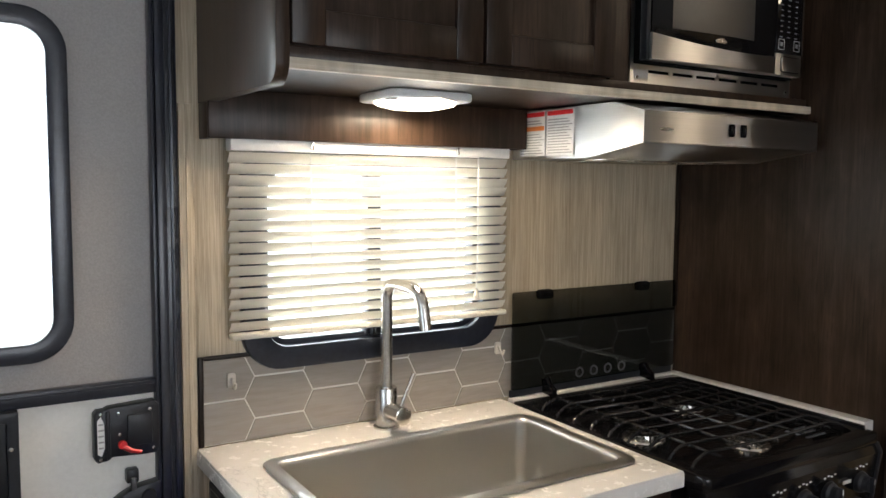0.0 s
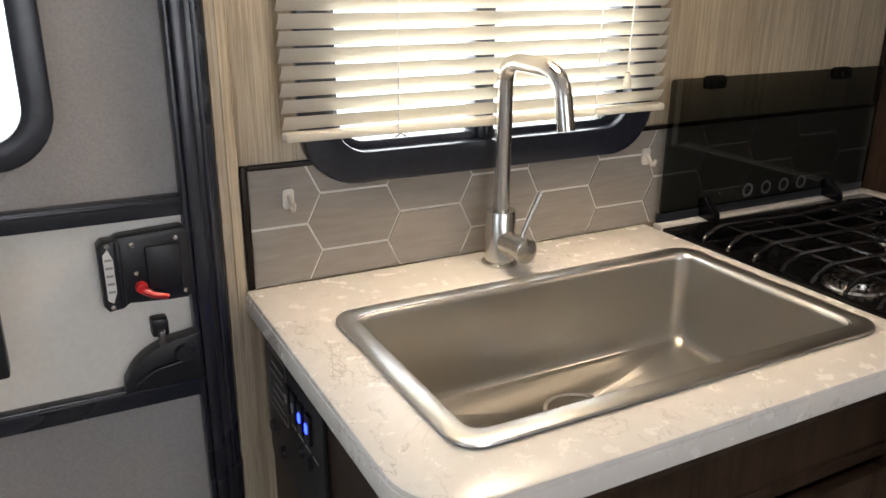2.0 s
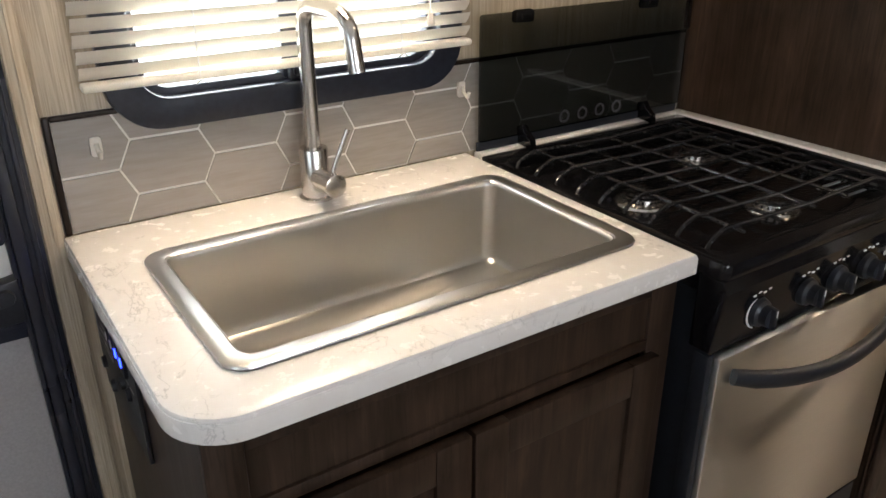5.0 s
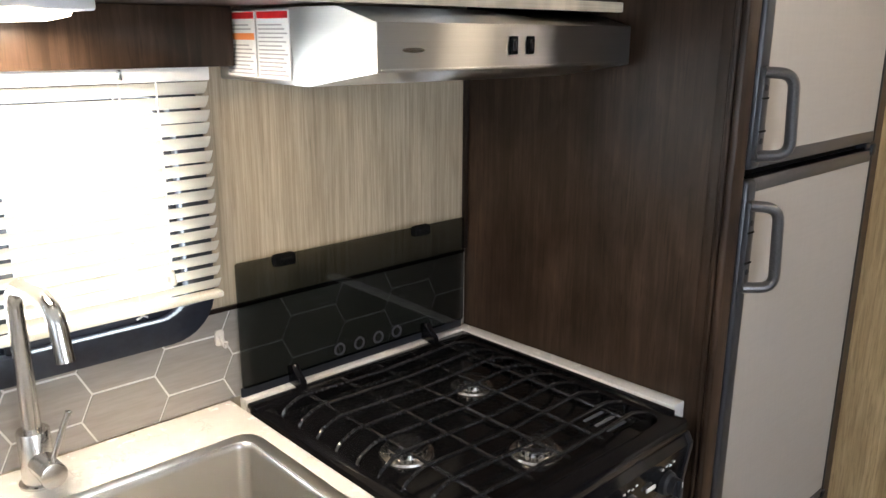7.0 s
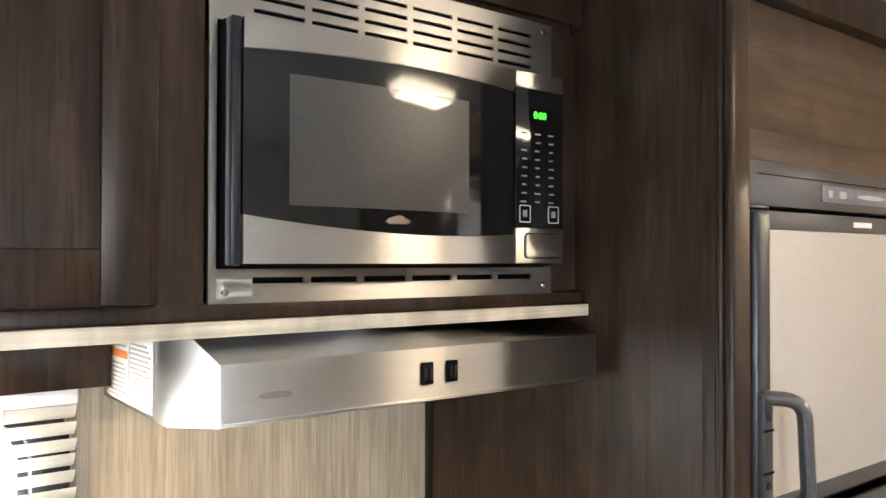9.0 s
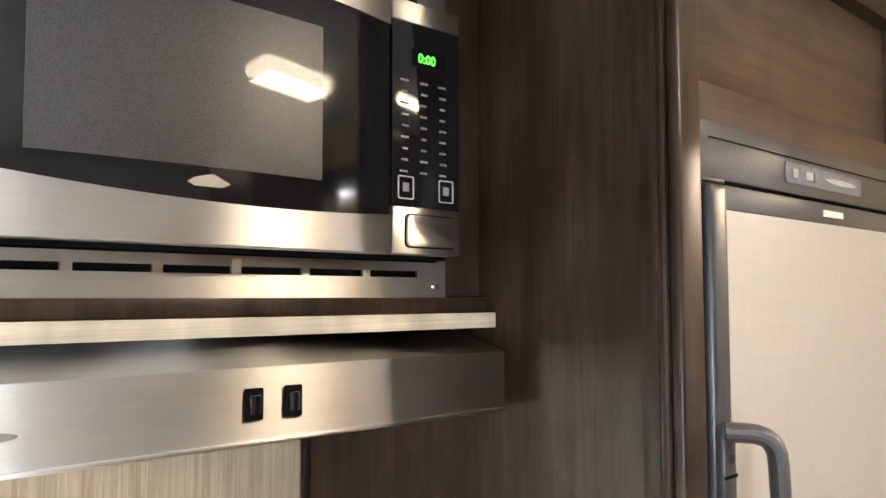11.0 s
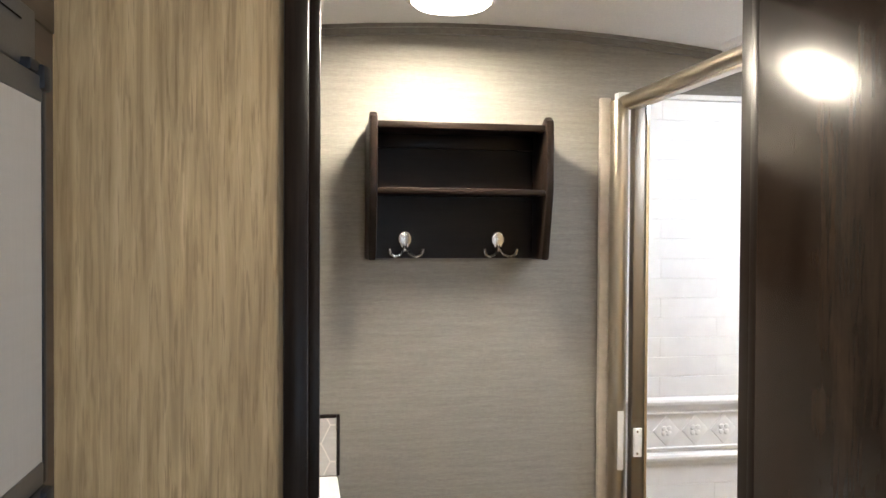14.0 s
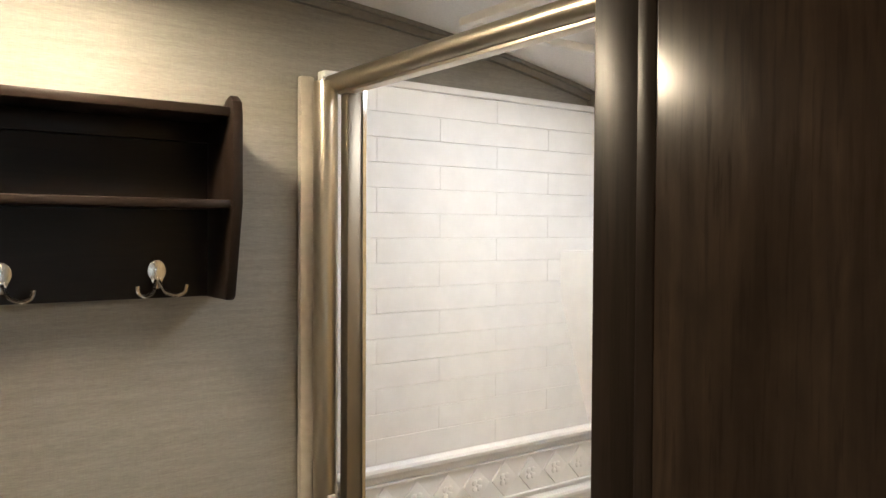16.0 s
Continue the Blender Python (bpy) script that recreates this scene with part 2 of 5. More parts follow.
def tile_mat(name, a, c, rough, varied=0.12):
    m, n, l, b = node_mat(name, rough)
    f = noise_at(n, l, (14, 14, 120), 1.0, 5)
    col = ramp(n, l, f, [(0.3, a), (0.7, c)])
    info = n.new("ShaderNodeObjectInfo")
    col = mix(n, l, ramp(n, l, info.outputs["Random"], [(0, (0, 0, 0)), (1, (varied,) * 3)]), col, tuple(v * 0.6 for v in a))
    l.new(col, b.inputs["Base Color"])
    rough_var(n, l, b, f, rough - 0.05, rough + 0.08)
    return m


def smoky(name, tint, rough=0.02):
    m, n, l, b = node_mat(name, rough)
    out = n["Material Output"]
    tr, gl, fr, mx = n.new("ShaderNodeBsdfTransparent"), n.new("ShaderNodeBsdfGlossy"), n.new("ShaderNodeLayerWeight"), n.new("ShaderNodeMixShader")
    tr.inputs[0].default_value = (*tint, 1)
    gl.inputs["Roughness"].default_value = rough
    fr.inputs[0].default_value = 0.15
    mr = n.new("ShaderNodeMapRange")
    mr.inputs["To Min"].default_value, mr.inputs["To Max"].default_value = 0.03, 0.42
    l.new(fr.outputs["Facing"], mr.inputs[0])
    for a, c in ((mr.outputs[0], mx.inputs[0]), (tr.outputs[0], mx.inputs[1]), (gl.outputs[0], mx.inputs[2]), (mx.outputs[0], out.inputs[0])):
        l.new(a, c)
    return m


def slat_mat():
    m, n, l, b = node_mat("cream_blind_slat", 0.42)
    out = n["Material Output"]
    f = noise_at(n, l, (6, 60, 60), 1.0, 3)
    l.new(ramp(n, l, f, [(0.3, (0.72, 0.68, 0.60)), (0.7, (0.79, 0.755, 0.68))]), b.inputs["Base Color"])
    t, x = n.new("ShaderNodeBsdfTranslucent"), n.new("ShaderNodeMixShader")
    t.inputs[0].default_value = (0.86, 0.80, 0.68, 1)
    x.inputs[0].default_value = 0.27
    for a, c in ((b.outputs[0], x.inputs[1]), (t.outputs[0], x.inputs[2]), (x.outputs[0], out.inputs[0])):
        l.new(a, c)
    return m


def mesh_window():
    """Microwave door glass over a fine punched screen."""
    m, n, l, b = node_mat("microwave_screen", 0.10)
    v = n.new("ShaderNodeTexVoronoi")
    v.inputs["Scale"].default_value = 1.0
    l.new(coords(n, l, (900, 900, 900)), v.inputs["Vector"])
    l.new(ramp(n, l, v.outputs["Distance"], [(0.2, (0.008, 0.008, 0.008)), (0.6, (0.04, 0.038, 0.036))]), b.inputs["Base Color"])
    b.inputs["Coat Weight"].default_value = 0.6
    b.inputs["Coat Roughness"].default_value = 0.03
    b.inputs["Roughness"].default_value = 0.35
    return m


COUNTER = counter_mat()
HEX = tile_mat("taupe_hex_tile", (0.26, 0.23, 0.20), (0.33, 0.295, 0.26), 0.32)
HEX_PALE = tile_mat("pale_hex_tile", (0.52, 0.50, 0.48), (0.60, 0.58, 0.56), 0.3)
SLAT = slat_mat()
SMOKED = smoky("smoked_glass", (0.47, 0.49, 0.49))
PANE = smoky("window_glass", (0.93, 0.96, 0.95))
SHOWER_GLASS = smoky("shower_glass", (0.90, 0.93, 0.92))
SCREEN = mesh_window()
GLOSS_BLACK = speckled("black_glass", (0.004, 0.004, 0.005), (0.008, 0.008, 0.009), 0.05, 10, 0)
# near-black: paints the shade in slots and holes, also plain black parts
SHADE_AND_BLACK = speckled("hollow_shade_and_black", (0.003, 0.003, 0.003), (0.005, 0.005, 0.005), 0.8, 10, 0, spec=0.05)


# ---- mesh helpers ----
BASE = {}


def thing(name, at, label, category, group="", kind=""):
    e = new(name)
    e.location = at
    e.empty_display_size = 0.05
    BASE[e.name] = Vector(at)
    return tagged(e, label, category, group, kind)


def to_object(name, bm, material, smooth=True):
    bmesh.ops.remove_doubles(bm, verts=bm.verts, dist=1e-6)
    bmesh.ops.recalc_face_normals(bm, faces=bm.faces)
    me = bpy.data.meshes.new(name)
    bm.to_mesh(me)
    bm.free()
    me.materials.append(material)
    ob = new(name, me)
    if smooth:
        me.shade_smooth()
        me.set_sharp_from_angle(angle=radians(28))
    return ob


def part(name, bm, material, parent, label=""):
    ob = to_object(name, bm, material)
    ob.parent = parent
    if parent.name in BASE:
        ob.matrix_parent_inverse = Matrix.Translation(-BASE[parent.name])
    return tagged(ob, label)


def solid(name, bm, material, label, category, kind="structure", group=""):
    return tagged(to_object(name, bm, material), label, category, group, kind)


def merge(bm, other):
    me = bpy.data.meshes.new("tmp")
    other.to_mesh(me)
    other.free()
    bm.from_mesh(me)
    bpy.data.meshes.remove(me)
    return bm


def box(x0, x1, y0, y1, z0, z1, r=0.0, bm=None, seg=2):
    b = bmesh.new()
    bmesh.ops.create_cube(b, size=1.0)
    for v in b.verts:
        v.co = Vector(((x0 + x1) / 2 + v.co.x * (x1 - x0), (y0 + y1) / 2 + v.co.y * (y1 - y0), (z0 + z1) / 2 + v.co.z * (z1 - z0)))
    if r:
        bmesh.ops.bevel(b, geom=b.edges[:], offset=r, segments=seg, affect="EDGES", profile=0.5)
    return b if bm is None else merge(bm, b)


AX = {"x": (1, 2, 0), "y": (0, 2, 1), "z": (0, 1, 2)}


def put3(axis, u, v, w):
    p = [0, 0, 0]
    a, b, c = AX[axis]
    p[a], p[b], p[c] = u, v, w
    return Vector(p)


def prism(pts, axis, lo, hi, r=0.0, bm=None):
    """A flat outline, pushed along an axis. r rounds the rims."""
    b = bmesh.new()
    a = [b.verts.new(put3(axis, u, v, lo)) for u, v in pts]
    c = [b.verts.new(put3(axis, u, v, hi)) for u, v in pts]
    k = len(pts)
    fa, fc = b.faces.new(a), b.faces.new(c)
    for i in range(k):
        b.faces.new((a[i], a[(i + 1) % k], c[(i + 1) % k], c[i]))
    bmesh.ops.recalc_face_normals(b, faces=b.faces)
    if r:
        bmesh.ops.bevel(b, geom=list({e for f in (fa, fc) for e in f.edges}), offset=r, segments=2, affect="EDGES", profile=0.5)
    return b if bm is None else merge(bm, b)


def rrect(u0, u1, v0, v1, r, n=6):
    pts = []
    for cu, cv, a0 in ((u1 - r, v1 - r, 0), (u0 + r, v1 - r, 90), (u0 + r, v0 + r, 180), (u1 - r, v0 + r, 270)):
        for i in range(n + 1):
            a = radians(a0 + 90 * i / n)
            pts.append((cu + r * math.cos(a), cv + r * math.sin(a)))
    return pts


def disc(cu, cv, r, n=24, ru=None):
    return [(cu + (ru or r) * math.cos(2 * math.pi * i / n), cv + r * math.sin(2 * math.pi * i / n)) for i in range(n)]


def ring(outer, inner, axis, lo, hi, r=0.0, bm=None):
    """A frame between two outlines with the same number of points."""
    b = bmesh.new()
    k = len(outer)
    vs = [[b.verts.new(put3(axis, u, v, w)) for u, v in pts] for pts, w in ((outer, lo), (outer, hi), (inner, hi), (inner, lo))]
    for q in range(4):
        for i in range(k):
            b.faces.new((vs[q][i], vs[q][(i + 1) % k], vs[(q + 1) % 4][(i + 1) % k], vs[(q + 1) % 4][i]))
    bmesh.ops.recalc_face_normals(b, faces=b.faces)
    if r:
        loops = [e for e in b.edges if any(e.verts[0] in q and e.verts[1] in q for q in map(set, vs))]
        bmesh.ops.bevel(b, geom=loops, offset=r, segments=2, affect="EDGES", profile=0.5)
    return b if bm is None else merge(bm, b)


def tube(path, radius, n=16, bm=None, flat=1.0):
    """A round bar along a path; radius may be one number or one for each point."""
    b = bmesh.new()
    P = [Vector(p) for p in path]
    R = radius if isinstance(radius, (list, tuple)) else [radius] * len(P)
    d0 = (P[1] - P[0]).normalized()
    up = Vector((0, 0, 1)) if abs(d0.z) < 0.9 else Vector((0, 1, 0))
    side = d0.cross(up).normalized()
    rings = []
    for i, p in enumerate(P):
        d = (P[min(i + 1, len(P) - 1)] - P[max(i - 1, 0)]).normalized()
        side = (side - d * side.dot(d)).normalized()
        u = d.cross(side)
        rings.append([b.verts.new(p + R[i] * (side * math.cos(2 * math.pi * k / n) + flat * u * math.sin(2 * math.pi * k / n))) for k in range(n)])
    for a, c in zip(rings, rings[1:]):
        for k in range(n):
            b.faces.new((a[k], a[(k + 1) % n], c[(k + 1) % n], c[k]))
    b.faces.new(rings[0]), b.faces.new(rings[-1])
    return b if bm is None else merge(bm, b)


def bent(points, r, n=6):
    """Rounds the corners of a path."""
    P = [Vector(p) for p in points]
    out = [P[0]]
    for a, p, c in zip(P, P[1:], P[2:]):
        i, o = (a - p).normalized(), (c - p).normalized()
        s, e = p + i * r, p + o * r
        for k in range(n + 1):
            t = k / n
            out.append(s * (1 - t) ** 2 + p * 2 * t * (1 - t) + e * t * t)
    return out + [P[-1]]


def lathe(prof, at, axis="z", n=28, bm=None):
    """Turns a profile of (radius, height) about an axis through a place."""
    b = bmesh.new()
    at = Vector(at)
    rows = []
    for r, h in prof:
        rows.append([b.verts.new(at + put3(axis, r * math.cos(2 * math.pi * k / n), r * math.sin(2 * math.pi * k / n), h)) for k in range(n)] if r > 1e-6 else [b.verts.new(at + put3(axis, 0, 0, h))])
    for a, c in zip(rows, rows[1:]):
        for k in range(n):
            q = [a[k % len(a)], a[(k + 1) % len(a)], c[(k + 1) % len(c)], c[k % len(c)]]
            q = [v for i, v in enumerate(q) if v not in q[:i]]
            if len(q) > 2:
                b.faces.new(q)
    return b if bm is None else merge(bm, b)


def word(name, text, size, m, material, parent, label=""):
    cu = bpy.data.curves.new(name, "FONT")
    cu.body, cu.size, cu.align_x, cu.align_y, cu.extrude = text, size, "CENTER", "CENTER", 0.0003
    tmp = new("tmp_word", cu)
    me = bpy.data.meshes.new_from_object(tmp)
    bpy.data.objects.remove(tmp)
    b = bmesh.new()
    b.from_mesh(me)
    b.transform(m)
    return part(name, b, material, parent, label)


# ---- the shell of the trailer ----
solid("floor", box(-1.75, 3.6, -1.2, 1.75, -0.04, 0.0), FLOOR_WOOD, "brown wood-look vinyl floor of the trailer", "floor")
solid("ceiling", box(-1.75, 2.63, -1.2, 1.75, 2.125, 2.165), CEILING, "white flat ceiling panel over the galley", "ceiling")
solid("ground", box(-400, 400, -400, 400, -0.75, -0.70), GROUND, "pale gravel ground outside the trailer", "ground")

solid("backdrop", box(-7, 9, 4.0, 4.02, -0.70, 5.0), OUTSIDE, "bright hazy sky outside the windows", "backdrop")

solid("backdrop_dinette", box(-7, 9, -4.02, -4.0, -0.70, 5.0), OUTSIDE, "bright hazy sky outside the dinette window", "backdrop")
# added glowing sheet, feeds reflections and daylight from the unseen end
solid("backdrop_rear", box(-7.02, -7.0, -4.0, 4.0, -0.70, 5.0), OUTSIDE, "glowing sky sheet added outside the unseen end opening", "backdrop")


def wall_with_hole(name, axis, lo, hi, u0, u1, v0, v1, hole, material, label):
    """A wall with one opening, made of four butting blocks."""
    a, b, c, d = hole
    bm = bmesh.new()
    for p, q, r, s in ((u0, a, v0, v1), (b, u1, v0, v1), (a, b, v0, c), (a, b, d, v1)):
        if q - p > 1e-4 and s - r > 1e-4:
            prism([(p, r), (q, r), (q, s), (p, s)], axis, lo, hi, 0, bm)
    return solid(name, bm, material, label, "wall")


wall_with_hole("wall_galley", "y", 1.620, 1.70, 0.430, 2.65, 0.0, 2.125, (0.60, 1.165, 1.085, 1.48), LIGHT_WOOD, "pale streaked wood panel wall behind the galley")
solid("wall_entry_side", box(-1.75, -0.36, 1.62, 1.70, 0, 2.125), LIGHT_WOOD, "pale wood panel wall beside the entry door", "wall")
solid("wall_over_entry", box(-0.36, 0.43, 1.62, 1.70, 1.98, 2.125), LIGHT_WOOD, "pale wood panel over the entry door", "wall")
wall_with_hole("wall_dinette", "y", -1.2, -1.12, -1.75, 2.65, 0.0, 2.125, (0.0, 1.1, 1.05, 1.65), WHITE, "plain wall with a window opposite the galley")
# unseen wall; its opening is added to let the glow in
wall_with_hole("wall_rear", "x", -1.75, -1.67, -1.12, 1.62, 0.0, 2.125, (-0.35, 0.55, 1.05, 1.65), WHITE, "plain unseen end wall with an opening added for light")

# the wall with the doorway to the bathroom
OAK = bmesh.new()
box(2.61, 2.65, 0.752, 1.62, 0, 2.125, 0, OAK)
box(2.61, 2.65, 0.095, 0.752, 1.992, 2.125, 0, OAK)
box(2.61, 2.65, -1.12, 0.095, 0, 2.125, 0, OAK)
solid("wall_bathroom", OAK, OAK_WALL, "honey oak grained panel wall round the bathroom doorway", "wall")
solid("trim_panel_seam", box(2.6068, 2.61, 0.7500, 0.7525, 1.997, 2.108), CASING, "thin dark joint between two oak panels", "trim")
solid("trim_panel_seam", box(2.6068, 2.61, 0.1010, 0.1035, 1.997, 2.108), CASING, "thin dark joint between two oak panels", "trim")
solid("trim_ceiling_oak", box(2.598, 2.61, 0.10, 1.0, 2.104, 2.125, 0.004), OAK_WALL, "oak cove strip under the ceiling", "trim")

door_case = thing("door_case", (2.63, 0.44, 0), "dark stained wooden casing round the bathroom doorway", "door frame", kind="structure")
part("casing_side", box(2.596, 2.672, 0.727, 0.757, 0, 1.997, 0.004), CASING, door_case)
part("casing_side", box(2.596, 2.672, 0.084, 0.114, 0, 1.997, 0.004), CASING, door_case)
part("casing_head", box(2.596, 2.672, 0.114, 0.727, 1.956, 1.997, 0.004), CASING, door_case)
part("stop_strip", box(2.632, 2.655, 0.712, 0.727, 0, 1.956, 0.003), CASING, door_case)
part("stop_strip", box(2.632, 2.655, 0.114, 0.712, 1.942, 1.956, 0.003), CASING, door_case)

bath_door = thing("bathroom_door", (2.25, 0.13, 0.02), "dark stained flush bathroom door standing open at right angles", "door")
part("leaf", box(1.955, 2.574, 0.118, 0.148, 0.02, 1.985, 0.004), DOOR_WOOD, bath_door)
# dark filler standing in for the shaded gap between leaf and casing
part("hinge_gap_shade", box(2.5745, 2.5945, 0.121, 0.145, 0.02, 1.985, 0.002), CASING, bath_door)
door_knob = part("knob_rose", lathe([(0, 0), (0.03, 0), (0.03, 0.006), (0.012, 0.01), (0.012, 0.03)], (2.02, 0.148, 0.95), "y"), BLACK, bath_door)
part("knob", lathe([(0.012, 0.03), (0.026, 0.04), (0.028, 0.055), (0.018, 0.065), (0, 0.067)], (2.02, 0.148, 0.95), "y"), BLACK, door_knob)

# the bathroom
def arch(y):
    return 2.112 - 0.107 * (y - 0.25) ** 2


N = 28
YS = [-0.80 + (1.62 + 0.80) * i / N for i in range(N + 1)]
solid("ceiling_bathroom", prism([(y, arch(y)) for y in YS] + [(y, arch(y) + 0.04) for y in reversed(YS)], "x", 2.65, 3.60), CEILING, "white arched bathroom ceiling", "ceiling")
solid("wall_shelf", prism([(-0.80, 0), (1.62, 0)] + [(y, arch(y)) for y in reversed(YS)], "x", 3.53, 3.60), FABRIC, "grey grasscloth-textured vinyl bathroom wall", "wall")
solid("wall_bathroom_front", box(2.65, 3.53, 1.20, 1.26, 0, 2.02), FABRIC, "grey grasscloth-textured vinyl side wall of the bathroom", "wall")
solid("wall_shower_end", box(2.65, 3.53, -0.86, -0.80, 0, 2.0), FABRIC, "grey grasscloth-textured vinyl wall above the shower", "wall")
solid("baseboard", box(3.515, 3.53, 0.0, 1.2, 0, 0.06, 0.003), CASING, "dark baseboard along the bathroom wall", "baseboard")
solid("trim_crown_bathroom", merge(prism([(y, arch(y) - 0.024) for y in YS] + [(y, arch(y) - 0.001) for y in reversed(YS)], "x", 3.517, 3.53),
      prism([(y, arch(y) - 0.010) for y in YS] + [(y, arch(y) - 0.001) for y in reversed(YS)], "x", 3.508, 3.517)), BRONZE, "grey curved crown strip under the arched ceiling", "trim")
solid("trim_corner_shower", box(3.505, 3.53, -0.80, -0.775, 1.955, 1.99, 0.003), BRONZE, "grey corner strip above the shower", "trim")


def clip(poly, u0, u1, v0, v1):
    """Cuts an outline to a rectangle."""
    for k, lim, sign in ((0, u0, 1), (0, u1, -1), (1, v0, 1), (1, v1, -1)):
        out = []
        for i, p in enumerate(poly):
            q = poly[(i + 1) % len(poly)]
            dp, dq = sign * (p[k] - lim), sign * (q[k] - lim)
            if dp >= 0:
                out.append(p)
            if (dp > 0) != (dq > 0) and dp != dq:
                t = dp / (dp - dq)
                out.append((p[0] + t * (q[0] - p[0]), p[1] + t * (q[1] - p[1])))
        poly = out
        if len(poly) < 3:
            return []
    keep = [p for i, p in enumerate(poly) if (Vector(p) - Vector(poly[i - 1])).length > 1e-4]
    return keep


def hex_field(parent, axis, lo, hi, u0, u1, v0, v1, cu, cv, material, skip=None):
    """Long hexagonal tiles with recessed joints, cut at the field's edges."""
    du, dv, hw, fl, hh, g = 0.127, 0.0875, 0.0745, 0.052, 0.04375, 0.0021
    for i in range(-12, 14):
        for j in range(-6, 6):
            x, z = cu + du * i, cv + dv * (j + (0.5 if i % 2 else 0))
            hexa = [(x - hw + g, z), (x - fl, z - hh + g), (x + fl, z - hh + g), (x + hw - g, z), (x + fl, z + hh - g), (x - fl, z + hh - g)]
            p = clip(hexa, u0, u1, v0, v1)
            if len(p) > 2 and not (skip and skip(x, z)):
                part("tile", prism(p, axis, lo, hi), material, parent)


# ---- galley backsplash ----
splash = thing("backsplash", (1.16, 1.618, 0.905), "taupe long-hexagon tile backsplash with pale joints", "backsplash", kind="structure")
part("grout_bed", box(0.489, 1.826, 1.6165, 1.6195, 0.906, 1.0795), GROUT, splash, "pale grout")
part("edge_trim", box(0.479, 0.489, 1.610, 1.6195, 0.906, 1.0875, 0.002), CASING, splash, "dark brown edge strip")
part("edge_trim", box(0.489, 1.826, 1.610, 1.6195, 1.0795, 1.0875, 0.002), CASING, splash, "dark brown edge strip")
hex_field(splash, "y", 1.6145, 1.6165, 0.490, 1.826, 0.9065, 1.079, 0.6465, 0.993, HEX)

bath_splash = thing("bath_backsplash", (3.526, 0.9, 0.9), "pale hexagon tile backsplash edged in dark trim", "backsplash", kind="structure")
part("grout_bed", box(3.5265, 3.5295, 0.653, 1.20, 1.021, 1.160), GROUT, bath_splash, "pale grout")
part("edge_trim", box(3.520, 3.5295, 0.645, 0.653, 1.021, 1.168, 0.002), CASING, bath_splash, "dark brown edge strip")
part("edge_trim", box(3.520, 3.5295, 0.653, 1.20, 1.160, 1.168, 0.002), CASING, bath_splash, "dark brown edge strip")
hex_field(bath_splash, "x", 3.5245, 3.5265, 0.654, 1.199, 1.022, 1.159, 0.742, 1.055, HEX_PALE)

vanity = thing("bathroom_vanity", (3.30, 0.93, 0), "white topped bathroom vanity below the pale tiles", "vanity")
part("vanity_top", box(3.06, 3.5265, 0.650, 1.199, 0.990, 1.020, 0.005), ACRYLIC, vanity, "white moulded top")
part("body", box(3.09, 3.5145, 0.665, 1.199, 0.0, 0.9895, 0.002), DARK_WOOD, vanity, "dark stained cabinet body")

# ---- galley window and blind ----
win = thing("window_1", (0.875, 1.62, 1.05), "black framed sliding galley window with rounded corners", "window", kind="structure")
part("window_frame", ring(rrect(0.565, 1.195, 1.048, 1.515, 0.085, 8), rrect(0.615, 1.145, 1.095, 1.468, 0.05, 8), "y", 1.597, 1.622, 0.004), FRAME_BLACK, win)
part("inner_frame", ring(rrect(0.605, 1.155, 1.083, 1.478, 0.06, 8), rrect(0.628, 1.132, 1.106, 1.455, 0.042, 8), "y", 1.622, 1.66, 0.003), FRAME_BLACK, win)
part("mullion", box(0.850, 0.885, 1.615, 1.65, 1.098, 1.462, 0.003), FRAME_BLACK, win)
part("latch", merge(box(0.856, 0.878, 1.602, 1.616, 1.096, 1.128, 0.003), box(0.862, 0.873, 1.596, 1.603, 1.104, 1.116, 0.002)), BLACK, win)
for a, b, y in ((0.626, 0.852, 1.640), (0.883, 1.134, 1.645)):
    pane = part("pane", box(a, b, y, y + 0.004, 1.104, 1.457), PANE, win)
    pane.visible_shadow = False

blind = thing("venetian_blind", (0.87, 1.585, 1.122), "cream venetian blind half tilted, drawn over the galley window", "blind")
part("headrail", box(0.535, 1.197, 1.566, 1.600, 1.492, 1.520, 0.003), WHITE, blind)
part("bottom_rail", box(0.535, 1.199, 1.571, 1.597, 1.122, 1.134, 0.004), SLAT, blind)
arc = [(-0.0125 + 0.025 * i / 6, 0.0022 * (1 - (i / 3 - 1) ** 2)) for i in range(7)]
tilt = radians(52)
prof = [(-(u * math.cos(tilt) - w * math.sin(tilt)), (u * math.sin(tilt) + w * math.cos(tilt))) for u, w in arc]
prof = [(-u, -w) for u, w in prof]
lower = [(u + 0.0004, w - 0.0005) for u, w in prof]
SLATS = 16
pitch = (1.480 - 1.147) / (SLATS - 1)
b0 = prism([(u, w) for u, w in prof] + list(reversed(lower)), "x", 0.535, 1.197)
b0.transform(Matrix.Translation((0, 1.584, 1.147)))
slat0 = part("slat", b0, SLAT, blind)
for i in range(1, SLATS):
    o = slat0.copy()
    scene.collection.objects.link(o)
    o.location = (random.uniform(-0.001, 0.001), random.uniform(-0.0008, 0.0008), pitch * i)
    o.rotation_euler = (0, radians(random.uniform(-0.06, 0.06)), 0)
